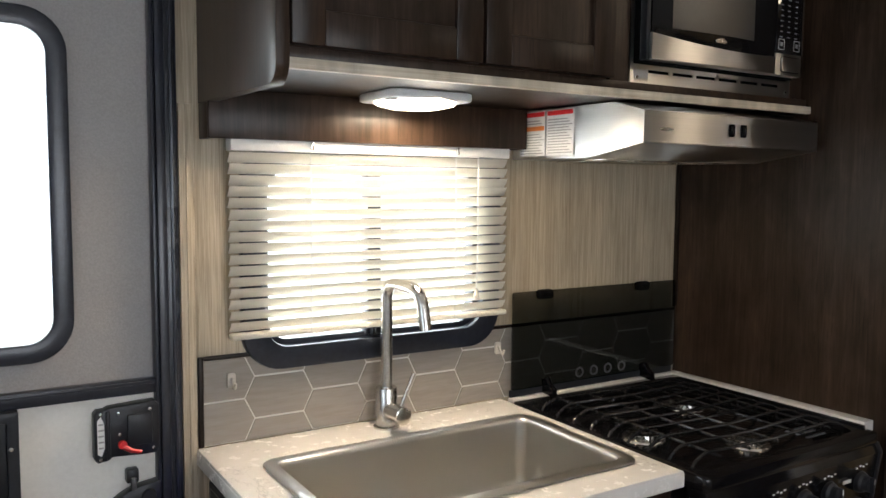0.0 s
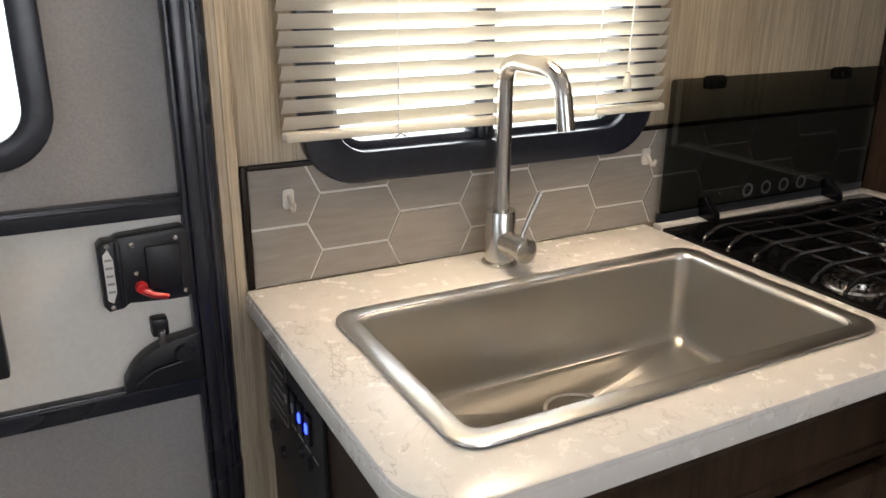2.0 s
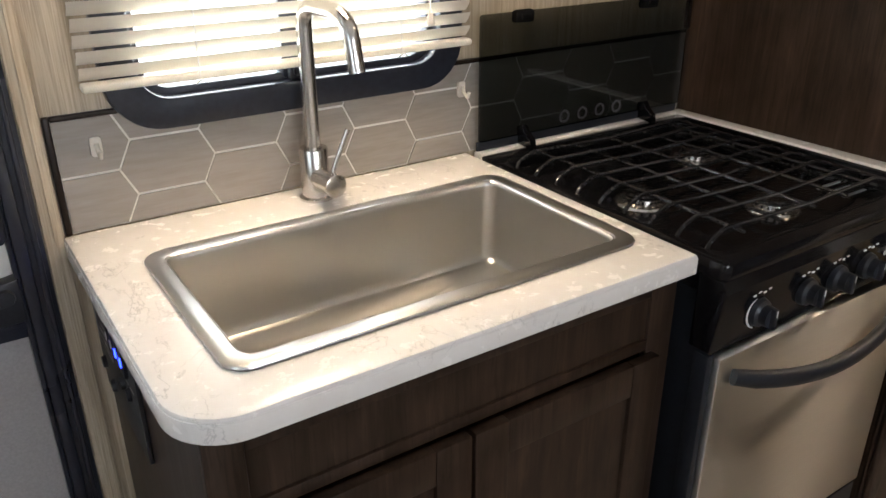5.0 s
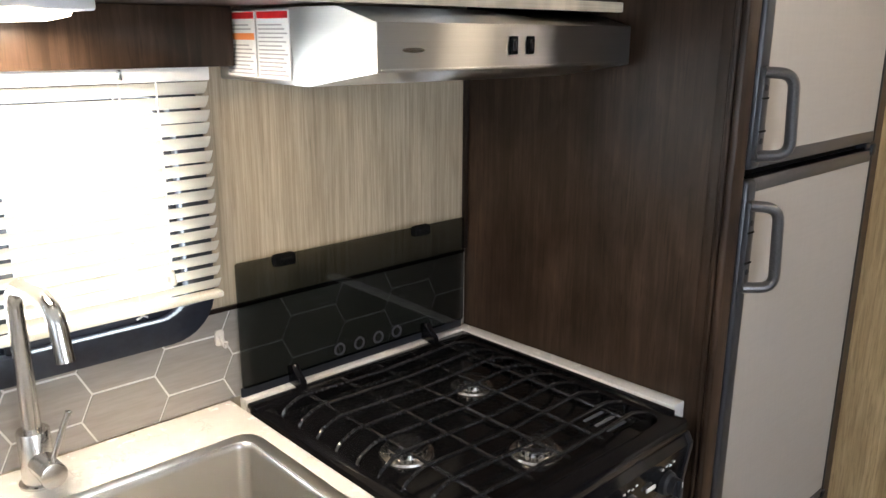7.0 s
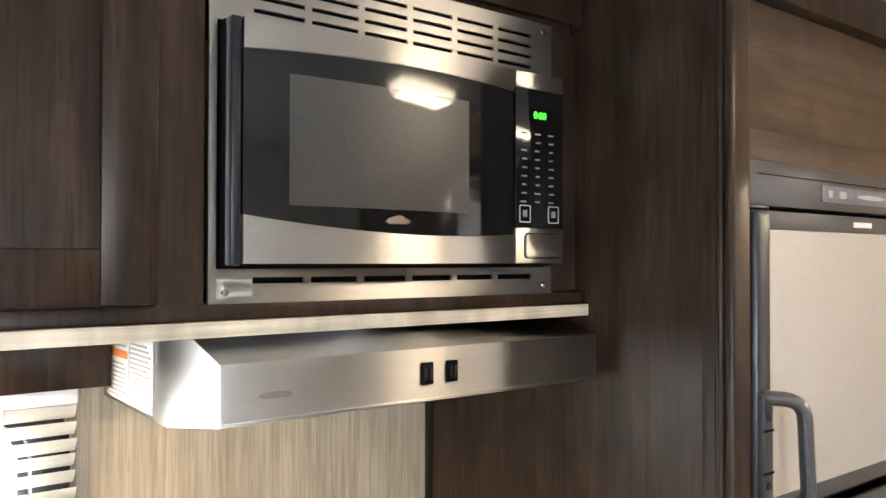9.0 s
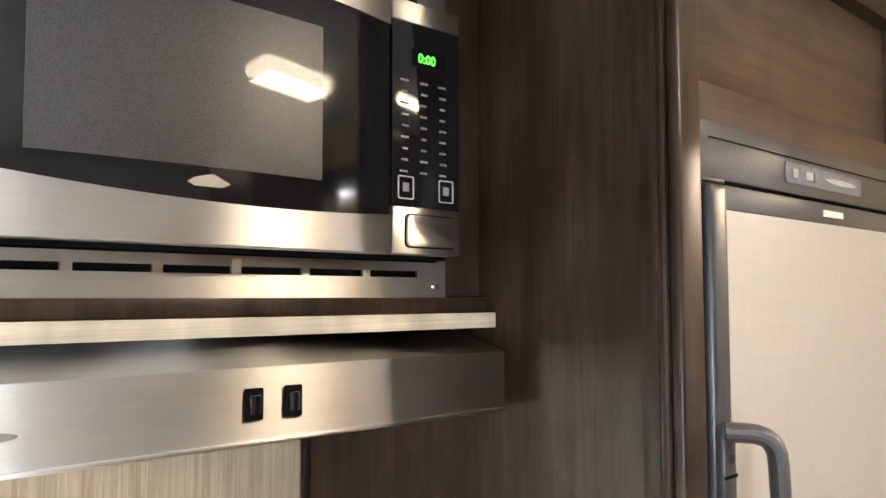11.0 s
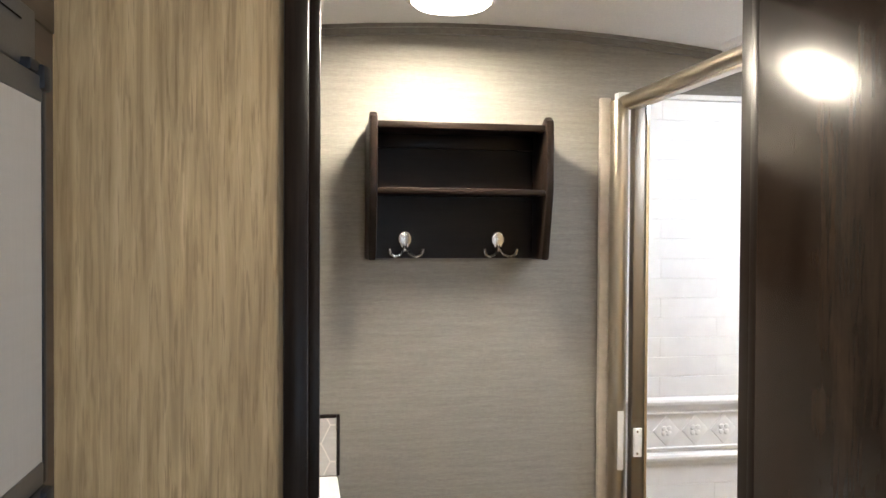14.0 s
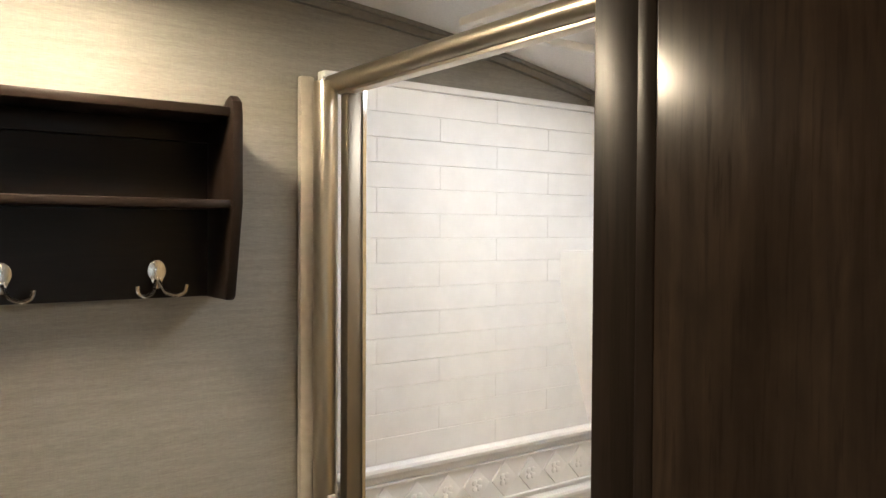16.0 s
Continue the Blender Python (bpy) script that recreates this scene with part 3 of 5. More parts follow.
for x in (0.700, 1.050):
    part("ladder_cord", tube([(x, 1.571, 1.128), (x + 0.001, 1.570, 1.3), (x, 1.571, 1.500)], 0.0011, 6), WHITE, blind)
    part("ladder_cord", tube([(x, 1.598, 1.128), (x, 1.598, 1.500)], 0.0011, 6), WHITE, blind)
    part("cord_knot", tube([(x - 0.008, 1.570, 1.118), (x + 0.002, 1.567, 1.124), (x + 0.010, 1.570, 1.119)], 0.0018, 6), WHITE, blind)
    part("tilt_stub", box(x - 0.003, x + 0.003, 1.560, 1.567, 1.497, 1.512, 0.001), CHROME, blind)
pull = part("pull_cord", tube([(1.105, 1.564, 1.500), (1.106, 1.562, 1.32), (1.104, 1.563, 1.19)], 0.0014, 6), WHITE, blind)
part("cord_tassel", lathe([(0, 0.026), (0.004, 0.024), (0.0075, 0.003), (0.006, 0), (0, 0)], (1.104, 1.563, 1.166)), CLEAR, pull)

# ---- counter, sink and tap ----
ct = bmesh.new()
outer = []
x0, x1, y0, y1, R = 0.475, 1.218, 1.040, 1.6165, 0.075
outer += [(x0 + R - R * math.cos(radians(a)), y0 + R - R * math.sin(radians(a))) for a in range(0, 91, 10)]
outer += [(x1, y0), (x1, 1.585), (x1, y1), (x0, y1)]
hole = rrect(0.566, 1.168, 1.124, 1.458, 0.03, 8)
# the slab is a ring round the sink hole: bridge by angle about the hole's centre
hc = Vector((0.865, 1.292))


def spoke(a, poly):
    d = Vector((math.cos(a), math.sin(a)))
    best = None
    for i in range(len(poly)):
        p, q = Vector(poly[i]), Vector(poly[(i + 1) % len(poly)])
        e = q - p
        den = d.x * e.y - d.y * e.x
        if abs(den) > 1e-9:
            w = p - hc
            t, s = (w.x * e.y - w.y * e.x) / den, (w.x * d.y - w.y * d.x) / den
            if t > 0 and -1e-6 <= s <= 1 + 1e-6 and (best is None or t > best):
                best = t
    return tuple(hc + d * best)


angs = sorted({round(math.atan2(p[1] - hc.y, p[0] - hc.x), 5) for p in outer + hole})
worktop = solid("worktop", ring([spoke(a, outer) for a in angs], [spoke(a, hole) for a in angs], "z", 0.872, 0.905, 0.005), COUNTER, "white marbled laminate worktop with a rounded corner", "worktop", kind="object")

rim = [spoke(a, outer) for a in angs]
out_rim = [tuple(Vector(p) + (Vector(p) - hc).normalized() * 0.0014) for p in rim]
part("edge_band", ring(out_rim, [tuple(Vector(p) - (Vector(p) - hc).normalized() * 0.002) for p in rim], "z", 0.873, 0.8985, 0.0004), COUNTER, worktop, "laminate edge band")

strip = solid("worktop_strip", prism([(1.236, 1.590), (1.796, 1.590), (1.808, 1.040), (1.844, 1.040), (1.827, 1.612), (1.236, 1.612)], "z", 0.868, 0.905, 0.003), COUNTER, "narrow pale laminate strip round the cooker", "worktop", kind="object")

sink = thing("kitchen_sink", (0.865, 1.292, 0.905), "brushed stainless single-bowl drop-in sink", "sink")
part("rim", ring(rrect(0.550, 1.182, 1.108, 1.474, 0.035, 8), rrect(0.576, 1.158, 1.134, 1.450, 0.022, 8), "z", 0.9055, 0.9115, 0.003), RIM_STEEL, sink)
sb = bmesh.new()
levels = []
for inset, z in ((0.0, 0.9095), (0.001, 0.90), (0.0013, 0.893), (0.0055, 0.778), (0.006, 0.770), (0.008, 0.763), (0.012, 0.7588), (0.019, 0.757), (0.024, 0.757)):
    levels.append([sb.verts.new((x, y, z)) for x, y in rrect(0.576 + inset, 1.158 - inset, 1.134 + inset, 1.450 - inset, 0.022, 8)])
for a, b in zip(levels, levels[1:]):
    for i in range(len(a)):
        sb.faces.new((a[i], a[(i + 1) % len(a)], b[(i + 1) % len(b)], b[i]))
DR = (0.860, 1.325, 0.7572)
mouth = []
for v in levels[-1]:
    d = Vector((v.co.x - DR[0], v.co.y - DR[1])).normalized() * 0.045
    mouth.append(sb.verts.new((DR[0] + d.x, DR[1] + d.y, 0.757)))
for i in range(len(mouth)):
    sb.faces.new((levels[-1][i], levels[-1][(i + 1) % len(mouth)], mouth[(i + 1) % len(mouth)], mouth[i]))
bowl = part("bowl", sb, SINK_STEEL, sink)
sm = bowl.modifiers.new("thickness", "SOLIDIFY")
sm.thickness, sm.offset = 0.0015, -1
drain = part("drain_cup", lathe([(0.050, 0.0), (0.049, 0.0022), (0.043, 0.0022), (0.039, -0.004), (0.037, -0.026), (0.0, -0.028)], DR), CHROME, sink, "chrome drain cup")
basket_tilt = Matrix.Translation((DR[0] + 0.006, DR[1], DR[2] - 0.010)) @ Matrix.Rotation(radians(9), 4, "Y") @ Matrix.Rotation(radians(-6), 4, "X")
bk = lathe([(0.0355, 0.008), (0.0355, 0.010), (0.030, 0.010), (0.024, 0.002), (0.022, -0.006), (0.008, -0.006), (0.007, 0.004), (0.0, 0.005)], (0, 0, 0))
bk.transform(basket_tilt)
basket = part("strainer_basket", bk, CHROME, drain)
for k in range(8):
    a = 2 * math.pi * k / 8
    hb = lathe([(0, 0.0006), (0.0028, 0.0006), (0.0028, -0.001)], (0.015 * math.cos(a), 0.015 * math.sin(a), -0.006), n=10)
    hb.transform(basket_tilt)
    part("strainer_hole", hb, SHADE_AND_BLACK, basket)

tap = thing("kitchen_tap", (0.865, 1.553, 0.905), "brushed nickel angular single-lever kitchen tap", "tap")
T = (0.865, 1.553, 0.905)
part("base_ring", lathe([(0, 0), (0.0285, 0), (0.0285, 0.004), (0.026, 0.006), (0, 0.006)], T), NICKEL, tap)
part("body", lathe([(0, 0.006), (0.0235, 0.006), (0.0235, 0.086), (0.0225, 0.088), (0, 0.088)], T), NICKEL, tap)
part("spout", tube(bent([(0.865, 1.553, 0.993), (0.865, 1.553, 1.222), (0.885, 1.443, 1.216), (0.888, 1.428, 1.135)], 0.036, 8), 0.0128, 16), NICKEL, tap)
d = Vector((0.05, -1, 0)).normalized()
c0 = Vector((0.865, 1.553, 0.945))
valve = part("valve", tube([c0 + d * 0.018, c0 + d * 0.060], 0.0185, 24), NICKEL, tap)
part("valve_cap", tube([c0 + d * 0.061, c0 + d * 0.071, c0 + d * 0.072], [0.0190, 0.0190, 0.017], 24), NICKEL, valve)
part("lever", tube([c0 + d * 0.045 + Vector((0.008, 0, 0.012)), c0 + d * 0.048 + Vector((0.020, 0, 0.045)), c0 + d * 0.052 + Vector((0.036, 0, 0.084))], [0.0048, 0.0044, 0.0048], 16), NICKEL, valve)

# adhesive hooks on the tiles
hook = thing("adhesive_hook", (0.545, 1.6145, 1.02), "small clear plastic stick-on hook on the tiles", "hook", "stick-on hooks")
part("pad", prism(rrect(0.536, 0.553, 1.020, 1.050, 0.005), "y", 1.609, 1.6145, 0.001), CLEAR, hook)
part("prong", tube(bent([(0.545, 1.609, 1.040), (0.545, 1.600, 1.028), (0.545, 1.590, 1.022), (0.545, 1.586, 1.034)], 0.004, 4), 0.0035, 8), CLEAR, hook)
copy_thing(hook, Matrix.Translation((1.203, 1.6145, 1.018)))


# ---- cabinets ----
def shaker(parent, name, x0, x1, z0, z1, y, rail=0.055, t=0.018, depth=0.008):
    """A framed cabinet door whose front lies at y, with a sunk panel."""
    b = bmesh.new()
    box(x0, x0 + rail, y, y + t, z0, z1, 0.002, b)
    box(x1 - rail, x1, y, y + t, z0, z1, 0.002, b)
    box(x0 + rail, x1 - rail, y + 0.0005, y + t, z0, z0 + rail, 0.002, b)
    box(x0 + rail, x1 - rail, y + 0.0005, y + t, z1 - rail, z1, 0.002, b)
    d = part(name, b, DARK_WOOD, parent)
    part("panel", box(x0 + rail - 0.002, x1 - rail + 0.002, y + depth, y + t - 0.002, z0 + rail - 0.002, z1 - rail + 0.002), DARK_WOOD, d)
    return d


upper = thing("overhead_cabinet", (1.18, 1.4, 1.606), "dark stained overhead cabinet with framed doors", "cabinet")
ub = bmesh.new()
box(0.512, 1.243, 1.245, 1.618, 1.625, 2.12, 0, ub)
box(1.243, 1.832, 1.262, 1.618, 1.625, 1.642, 0, ub)
box(1.243, 1.832, 1.262, 1.618, 2.032, 2.12, 0, ub)
box(1.768, 1.832, 1.250, 1.618, 1.642, 2.032, 0, ub)
part("body", ub, DARK_WOOD, upper)
part("face_rail", box(0.512, 1.832, 1.236, 1.245, 1.622, 1.640, 0.001), DARK_WOOD, upper)
part("face_rail", box(0.512, 1.832, 1.236, 1.245, 2.045, 2.12, 0.001), DARK_WOOD, upper)
part("underside", box(0.512, 1.243, 1.236, 1.618, 1.6075, 1.6215), DARK_WOOD, upper)
part("ledge_edge", box(0.502, 1.832, 1.222, 1.236, 1.6055, 1.6225, 0.001), LEDGE_WOOD, upper, "pale wood edge strip")
part("end_panel", prism([(1.618, 1.582), (1.618, 2.12), (1.188, 2.12)] + [(1.188 + 0.035 - 0.035 * math.cos(radians(a)), 1.578 + 0.035 - 0.035 * math.sin(radians(a))) for a in range(0, 91, 10)], "x", 0.488, 0.510, 0.002), DARK_WOOD, upper)
shaker(upper, "door", 0.525, 0.877, 1.643, 2.043, 1.218)
shaker(upper, "door", 0.884, 1.190, 1.643, 2.043, 1.218)
part("stile", box(1.192, 1.243, 1.236, 1.245, 1.640, 2.045), DARK_WOOD, upper)

valance = thing("valance", (0.86, 1.58, 1.514), "dark stained wooden valance above the window blind", "valance")
part("front_board", box(0.490, 1.236, 1.553, 1.565, 1.514, 1.607, 0.002), DARK_WOOD, valance)
part("end_board", box(0.490, 0.502, 1.565, 1.619, 1.514, 1.581, 0.001), DARK_WOOD, valance)
part("end_board", box(1.224, 1.236, 1.565, 1.619, 1.514, 1.607, 0.001), DARK_WOOD, valance)

base = thing("base_cabinet", (0.85, 1.3, 0), "dark stained sink base cabinet with framed doors", "cabinet")
bb = bmesh.new()
box(0.500, 0.515, 1.080, 1.618, 0.0, 0.871, 0, bb)
box(1.205, 1.217, 1.080, 1.618, 0.0, 0.871, 0, bb)
box(0.515, 1.205, 1.088, 1.618, 0.0, 0.60, 0, bb)
box(0.515, 1.205, 1.606, 1.618, 0.60, 0.871, 0, bb)
part("body", bb, DARK_WOOD, base)
ff = bmesh.new()
box(0.500, 0.545, 1.068, 1.080, 0.06, 0.871, 0.001, ff)
box(1.165, 1.217, 1.068, 1.080, 0.06, 0.871, 0.001, ff)
box(0.545, 1.165, 1.0682, 1.080, 0.838, 0.871, 0.001, ff)
box(0.545, 1.165, 1.0682, 1.080, 0.748, 0.766, 0.001, ff)
part("face_frame", ff, DARK_WOOD, base)
part("false_front", box(0.545, 1.165, 1.074, 1.084, 0.764, 0.840), DARK_WOOD, base)
shaker(base, "door", 0.530, 0.832, 0.09, 0.744, 1.050)
shaker(base, "door", 0.838, 1.178, 0.09, 0.744, 1.050)
part("toe_kick", box(0.51, 1.21, 1.073, 1.086, 0.0, 0.06), CASING, base)

panel = thing("control_panel", (0.498, 1.475, 0.74), "black monitor panel with lit blue switches", "control panel")
part("plate", prism(rrect(1.350, 1.600, 0.645, 0.842, 0.006), "x", 0.4935, 0.4998, 0.001), BLACK, panel)
part("legend_frame", ring(rrect(1.500, 1.590, 0.735, 0.830, 0.003, 2), rrect(1.5015, 1.5885, 0.7365, 0.8285, 0.002, 2), "x", 0.4930, 0.4936), PRINT, panel)
for k in range(5):
    part("print_bar", box(0.4929, 0.4936, 1.512 + 0.004 * (k % 2), 1.580 - 0.011 * (k % 3), 0.748 + 0.015 * k, 0.751 + 0.015 * k), PRINT, panel)
for y, lit in ((1.429, True), (1.400, True), (1.458, False), (1.486, False)):
    s = part("rocker_switch", prism(rrect(y - 0.009, y + 0.009, 0.768, 0.812, 0.003), "x", 0.4885, 0.4937, 0.0012), BLACK, panel)
    part("switch_light", prism(rrect(y - 0.0040, y + 0.0040, 0.785, 0.799, 0.003), "x", 0.4872, 0.4887), BLUE_LED if lit else PRINT, s, "lit blue lamp" if lit else "")
for y, z in ((1.575, 0.700), (1.530, 0.680), (1.440, 0.735), (1.405, 0.735)):
    part("dial", lathe([(0, -0.006), (0.009, -0.006), (0.011, 0)], (0.4935, y, z), "x", 16), BLACK, panel)
for k in range(4):
    part("print_bar", box(0.4929, 0.4936, 1.372 + 0.03 * k, 1.392 + 0.03 * k, 0.752, 0.755), PRINT, panel)

# ---- entry door ----
entry = thing("entry_door", (0.03, 1.64, 0.02), "grey skinned trailer entry door with black rails and window", "door")
eb = bmesh.new()
for p, q, r, s in ((-0.335, -0.185, 0.02, 1.965), (0.245, 0.402, 0.02, 1.965), (-0.185, 0.245, 0.02, 1.13), (-0.185, 0.245, 1.71, 1.965)):
    box(p, q, 1.632, 1.668, r, s, 0, eb)
part("skin", eb, DOOR_GREY, entry)
part("kick_skin", box(-0.335, 0.402, 1.629, 1.6318, 0.05, 0.757), DOOR_GREY, entry)
part("white_panel", box(-0.30, 0.402, 1.628, 1.6315, 0.788, 1.030), DOOR_WHITE, entry, "white textured inner panel")
w = part("window_frame", ring(rrect(-0.205, 0.262, 1.107, 1.732, 0.075, 8), rrect(-0.170, 0.226, 1.142, 1.697, 0.045, 8), "y", 1.617, 1.634, 0.004), FRAME_BLACK, entry, "black rounded window frame")
pane = part("pane", box(-0.185, 0.245, 1.650, 1.654, 1.13, 1.71), PANE, w)
pane.visible_shadow = False
for z0, z1 in ((1.030, 1.058), (0.757, 0.788), (0.02, 0.05)):
    rail = part("rail", box(-0.335, 0.402, 1.612, 1.632, z0, z1, 0.003), FRAME_BLACK, entry)
    part("rail_lip", box(-0.335, 0.402, 1.608, 1.6125, z1 - 0.009, z1 - 0.003, 0.001), FRAME_BLACK, rail)
part("screen_stile", box(-0.335, -0.305, 1.610, 1.632, 0.05, 1.965, 0.003), FRAME_BLACK, entry)
part("screen_stile", box(0.398, 0.4055, 1.606, 1.640, 0.02, 1.965, 0.002), FRAME_BLACK, entry)
pocket = part("handle_pocket", ring(rrect(-0.02, 0.165, 0.848, 1.030, 0.004, 2), rrect(0.0, 0.146, 0.868, 1.012, 0.004, 2), "y", 1.596, 1.628, 0.002), BLACK, entry, "black sliding screen pocket")
part("slide_panel", box(0.0, 0.146, 1.606, 1.612, 0.868, 1.012, 0.001), BLACK, pocket)
part("slide_screw", lathe([(0, -0.002), (0.004, -0.0015), (0.0045, 0)], (0.152, 1.596, 0.965), "y", 12), CHROME, pocket)
part("pocket_post", box(0.095, 0.128, 1.606, 1.628, 0.788, 0.848, 0.003), BLACK, entry)
latch = part("latch_plate", prism([(0.292, 0.912), (0.310, 0.914), (0.318, 0.920), (0.370, 0.916), (0.394, 0.916), (0.402, 0.924), (0.402, 1.010), (0.394, 1.018), (0.312, 1.014), (0.304, 1.010), (0.292, 1.010), (0.286, 1.004), (0.286, 0.920)], "y", 1.600, 1.628, 0.004), BLACK, entry, "black latch housing")
part("grip_sticker", prism([(0.2915, 0.930), (0.298, 0.925), (0.3035, 0.940), (0.3035, 0.985), (0.298, 1.000), (0.2915, 0.992)], "y", 1.5985, 1.5999), PAPER, latch, "white warning sticker")
for k in range(5):
    part("print_bar", box(0.2930, 0.3020, 1.5975, 1.5984, 0.940 + 0.011 * k, 0.943 + 0.011 * k), PRINT, latch)
part("paddle", box(0.343, 0.388, 1.594, 1.6005, 0.938, 0.998, 0.003), BLACK, latch)
part("keeper", box(0.306, 0.314, 1.595, 1.6005, 0.918, 1.010, 0.003), BLACK, latch)
for x, z in ((0.328, 1.002), (0.384, 1.004), (0.330, 0.962), (0.390, 0.928), (0.298, 1.004), (0.297, 0.919)):
    part("screw", lathe([(0, -0.0025), (0.003, -0.002), (0.004, 0)], (x, 1.6, z), "y", 12), CHROME, latch)
lever = part("thumb_lever", lathe([(0, -0.012), (0.007, -0.011), (0.0085, -0.004), (0.0075, 0)], (0.334, 1.6, 0.943), "y", 16), RED, latch, "red lock lever")
part("lever_arm", tube([(0.336, 1.591, 0.940), (0.348, 1.588, 0.932), (0.366, 1.588, 0.927)], [0.0058, 0.0045, 0.0035], 10), RED, lever)
knob = part("catch_block", box(0.341, 0.364, 1.605, 1.628, 0.862, 0.889, 0.004), BLACK, entry)
part("catch_tongue", box(0.348, 0.358, 1.597, 1.606, 0.850, 0.874, 0.002), GUNMETAL, knob)
quart = [(0.402, 0.789), (0.297, 0.789), (0.299, 0.806)] + [(0.402 - 0.10 * math.cos(radians(a)), 0.800 + 0.060 * math.sin(radians(a))) for a in range(20, 76, 8)] + [(0.384, 0.858), (0.402, 0.861)]
catch = part("screen_catch", prism(quart, "y", 1.600, 1.628, 0.003), BLACK, entry, "black quarter-round screen door catch")
part("catch_boss", lathe([(0, -0.006), (0.012, -0.006), (0.014, 0)], (0.380, 1.6, 0.835), "y", 18), BLACK, catch)
part("catch_arm", tube([(0.315, 1.598, 0.802), (0.340, 1.597, 0.818), (0.365, 1.597, 0.822), (0.388, 1.597, 0.826)], 0.003, 8), BLACK, catch)
part("catch_boss", lathe([(0, -0.003), (0.005, -0.003), (0.006, 0)], (0.318, 1.6, 0.800), "y", 12), BLACK, catch)

jamb = thing("entry_door_frame", (0.42, 1.62, 0), "black extruded aluminium frame round the entry door", "door frame", kind="structure")
part("jamb", box(0.406, 0.424, 1.602, 1.70, 0, 2.0, 0.003), FRAME_BLACK, jamb)
part("jamb_flange", box(0.424, 0.447, 1.610, 1.6195, 0, 2.0, 0.002), FRAME_BLACK, jamb)
part("jamb_bead", tube([(0.436, 1.609, 0), (0.436, 1.609, 2.0)], 0.0045, 10), FRAME_BLACK, jamb)
part("jamb", box(-0.360, -0.338, 1.602, 1.70, 0, 2.0, 0.003), FRAME_BLACK, jamb)
part("head", box(-0.338, 0.406, 1.602, 1.70, 1.968, 2.0, 0.003), FRAME_BLACK, jamb)
solid("trim_corner_strip", merge(box(0.449, 0.4775, 1.6125, 1.6195, 0, 1.58, 0.002), box(0.462, 0.4645, 1.611, 1.613, 0, 1.58, 0.0008)), LIGHT_WOOD, "pale wood strip beside the entry door frame", "trim")

# ---- under-cabinet lamp and ceiling lamps ----
def round_lamp(name, at, r, label, square=True):
    t = thing(name, at, label, "lamp")
    x, y, z = at
    if square:
        part("housing", prism(rrect(x - r - 0.008, x + r + 0.008, y - r + 0.005, y + r - 0.005, 0.03, 6), "z", z, z + 0.016, 0.004), WHITE, t)
        part("rocker_switch", box(x - r - 0.004, x - r + 0.012, y - r * 0.72, y - r * 0.5, z - 0.004, z + 0.001, 0.001), WHITE, t)
    else:
        part("housing", lathe([(0, 0.02), (r + 0.012, 0.02), (r + 0.012, 0.006), (r, 0)], at), WHITE, t)
    lens = part("lens", lathe([(r - 0.004, 0.001), (r - 0.008, -0.006), (r * 0.6, -0.012), (0, -0.014)], at), LENS, t, "lit warm white lens")
    lens.visible_shadow = False
    return t


round_lamp("under_cabinet_lamp", (0.865, 1.435, 1.5913), 0.086, "white round lamp, lit, under the overhead cabinet")
round_lamp("bath_ceiling_lamp", (3.25, 0.43, 2.082), 0.085, "white round lamp, lit, on the bathroom ceiling", False)
cl = thing("ceiling_lamp", (2.11, 0.43, 2.108), "white oblong ceiling lamp, lit", "lamp")
part("housing", prism(rrect(1.95, 2.27, 0.35, 0.51, 0.03), "z", 2.108, 2.125, 0.003), WHITE, cl)
ln = part("lens", prism(rrect(1.96, 2.26, 0.36, 0.50, 0.028), "z", 2.090, 2.108, 0.008), LENS, cl, "lit warm white lens")
ln.visible_shadow = False

# ---- cooker hood ----
hood = thing("cooker_hood", (1.53, 1.4, 1.49), "brushed stainless cooker hood under the cabinet", "cooker hood")
HP = [(1.189, 1.581), (1.189, 1.516), (1.353, 1.490), (1.617, 1.492), (1.617, 1.6035), (1.275, 1.6035)]
part("shell", prism(HP, "x", 1.243, 1.812, 0.0015), STEEL, hood)
part("lip", box(1.247, 1.808, 1.1865, 1.1895, 1.517, 1.5205, 0.001), STEEL, hood)
for x in (1.505, 1.543):
    s = part("switch", box(x - 0.0085, x + 0.0085, 1.1855, 1.1892, 1.537, 1.564, 0.0015), SHADE_AND_BLACK, hood, "black rocker switch")
    part("rocker", box(x - 0.0055, x + 0.0055, 1.1830, 1.1858, 1.542, 1.559, 0.0012), GLOSS_BLACK, s)
part("badge", prism(disc(1.305, 1.545, 0.0035, 20, 0.020), "y", 1.1872, 1.1892), NICKEL, hood, "oval metal badge")
filt = part("filter", box(1.33, 1.73, 1.385, 1.585, 1.4885, 1.4915, 0.001), NICKEL, hood, "aluminium grease filter")
for k in range(14):
    part("filter_bar", box(1.345 + 0.0275 * k, 1.353 + 0.0275 * k, 1.395, 1.575, 1.4865, 1.4886), NICKEL, filt)
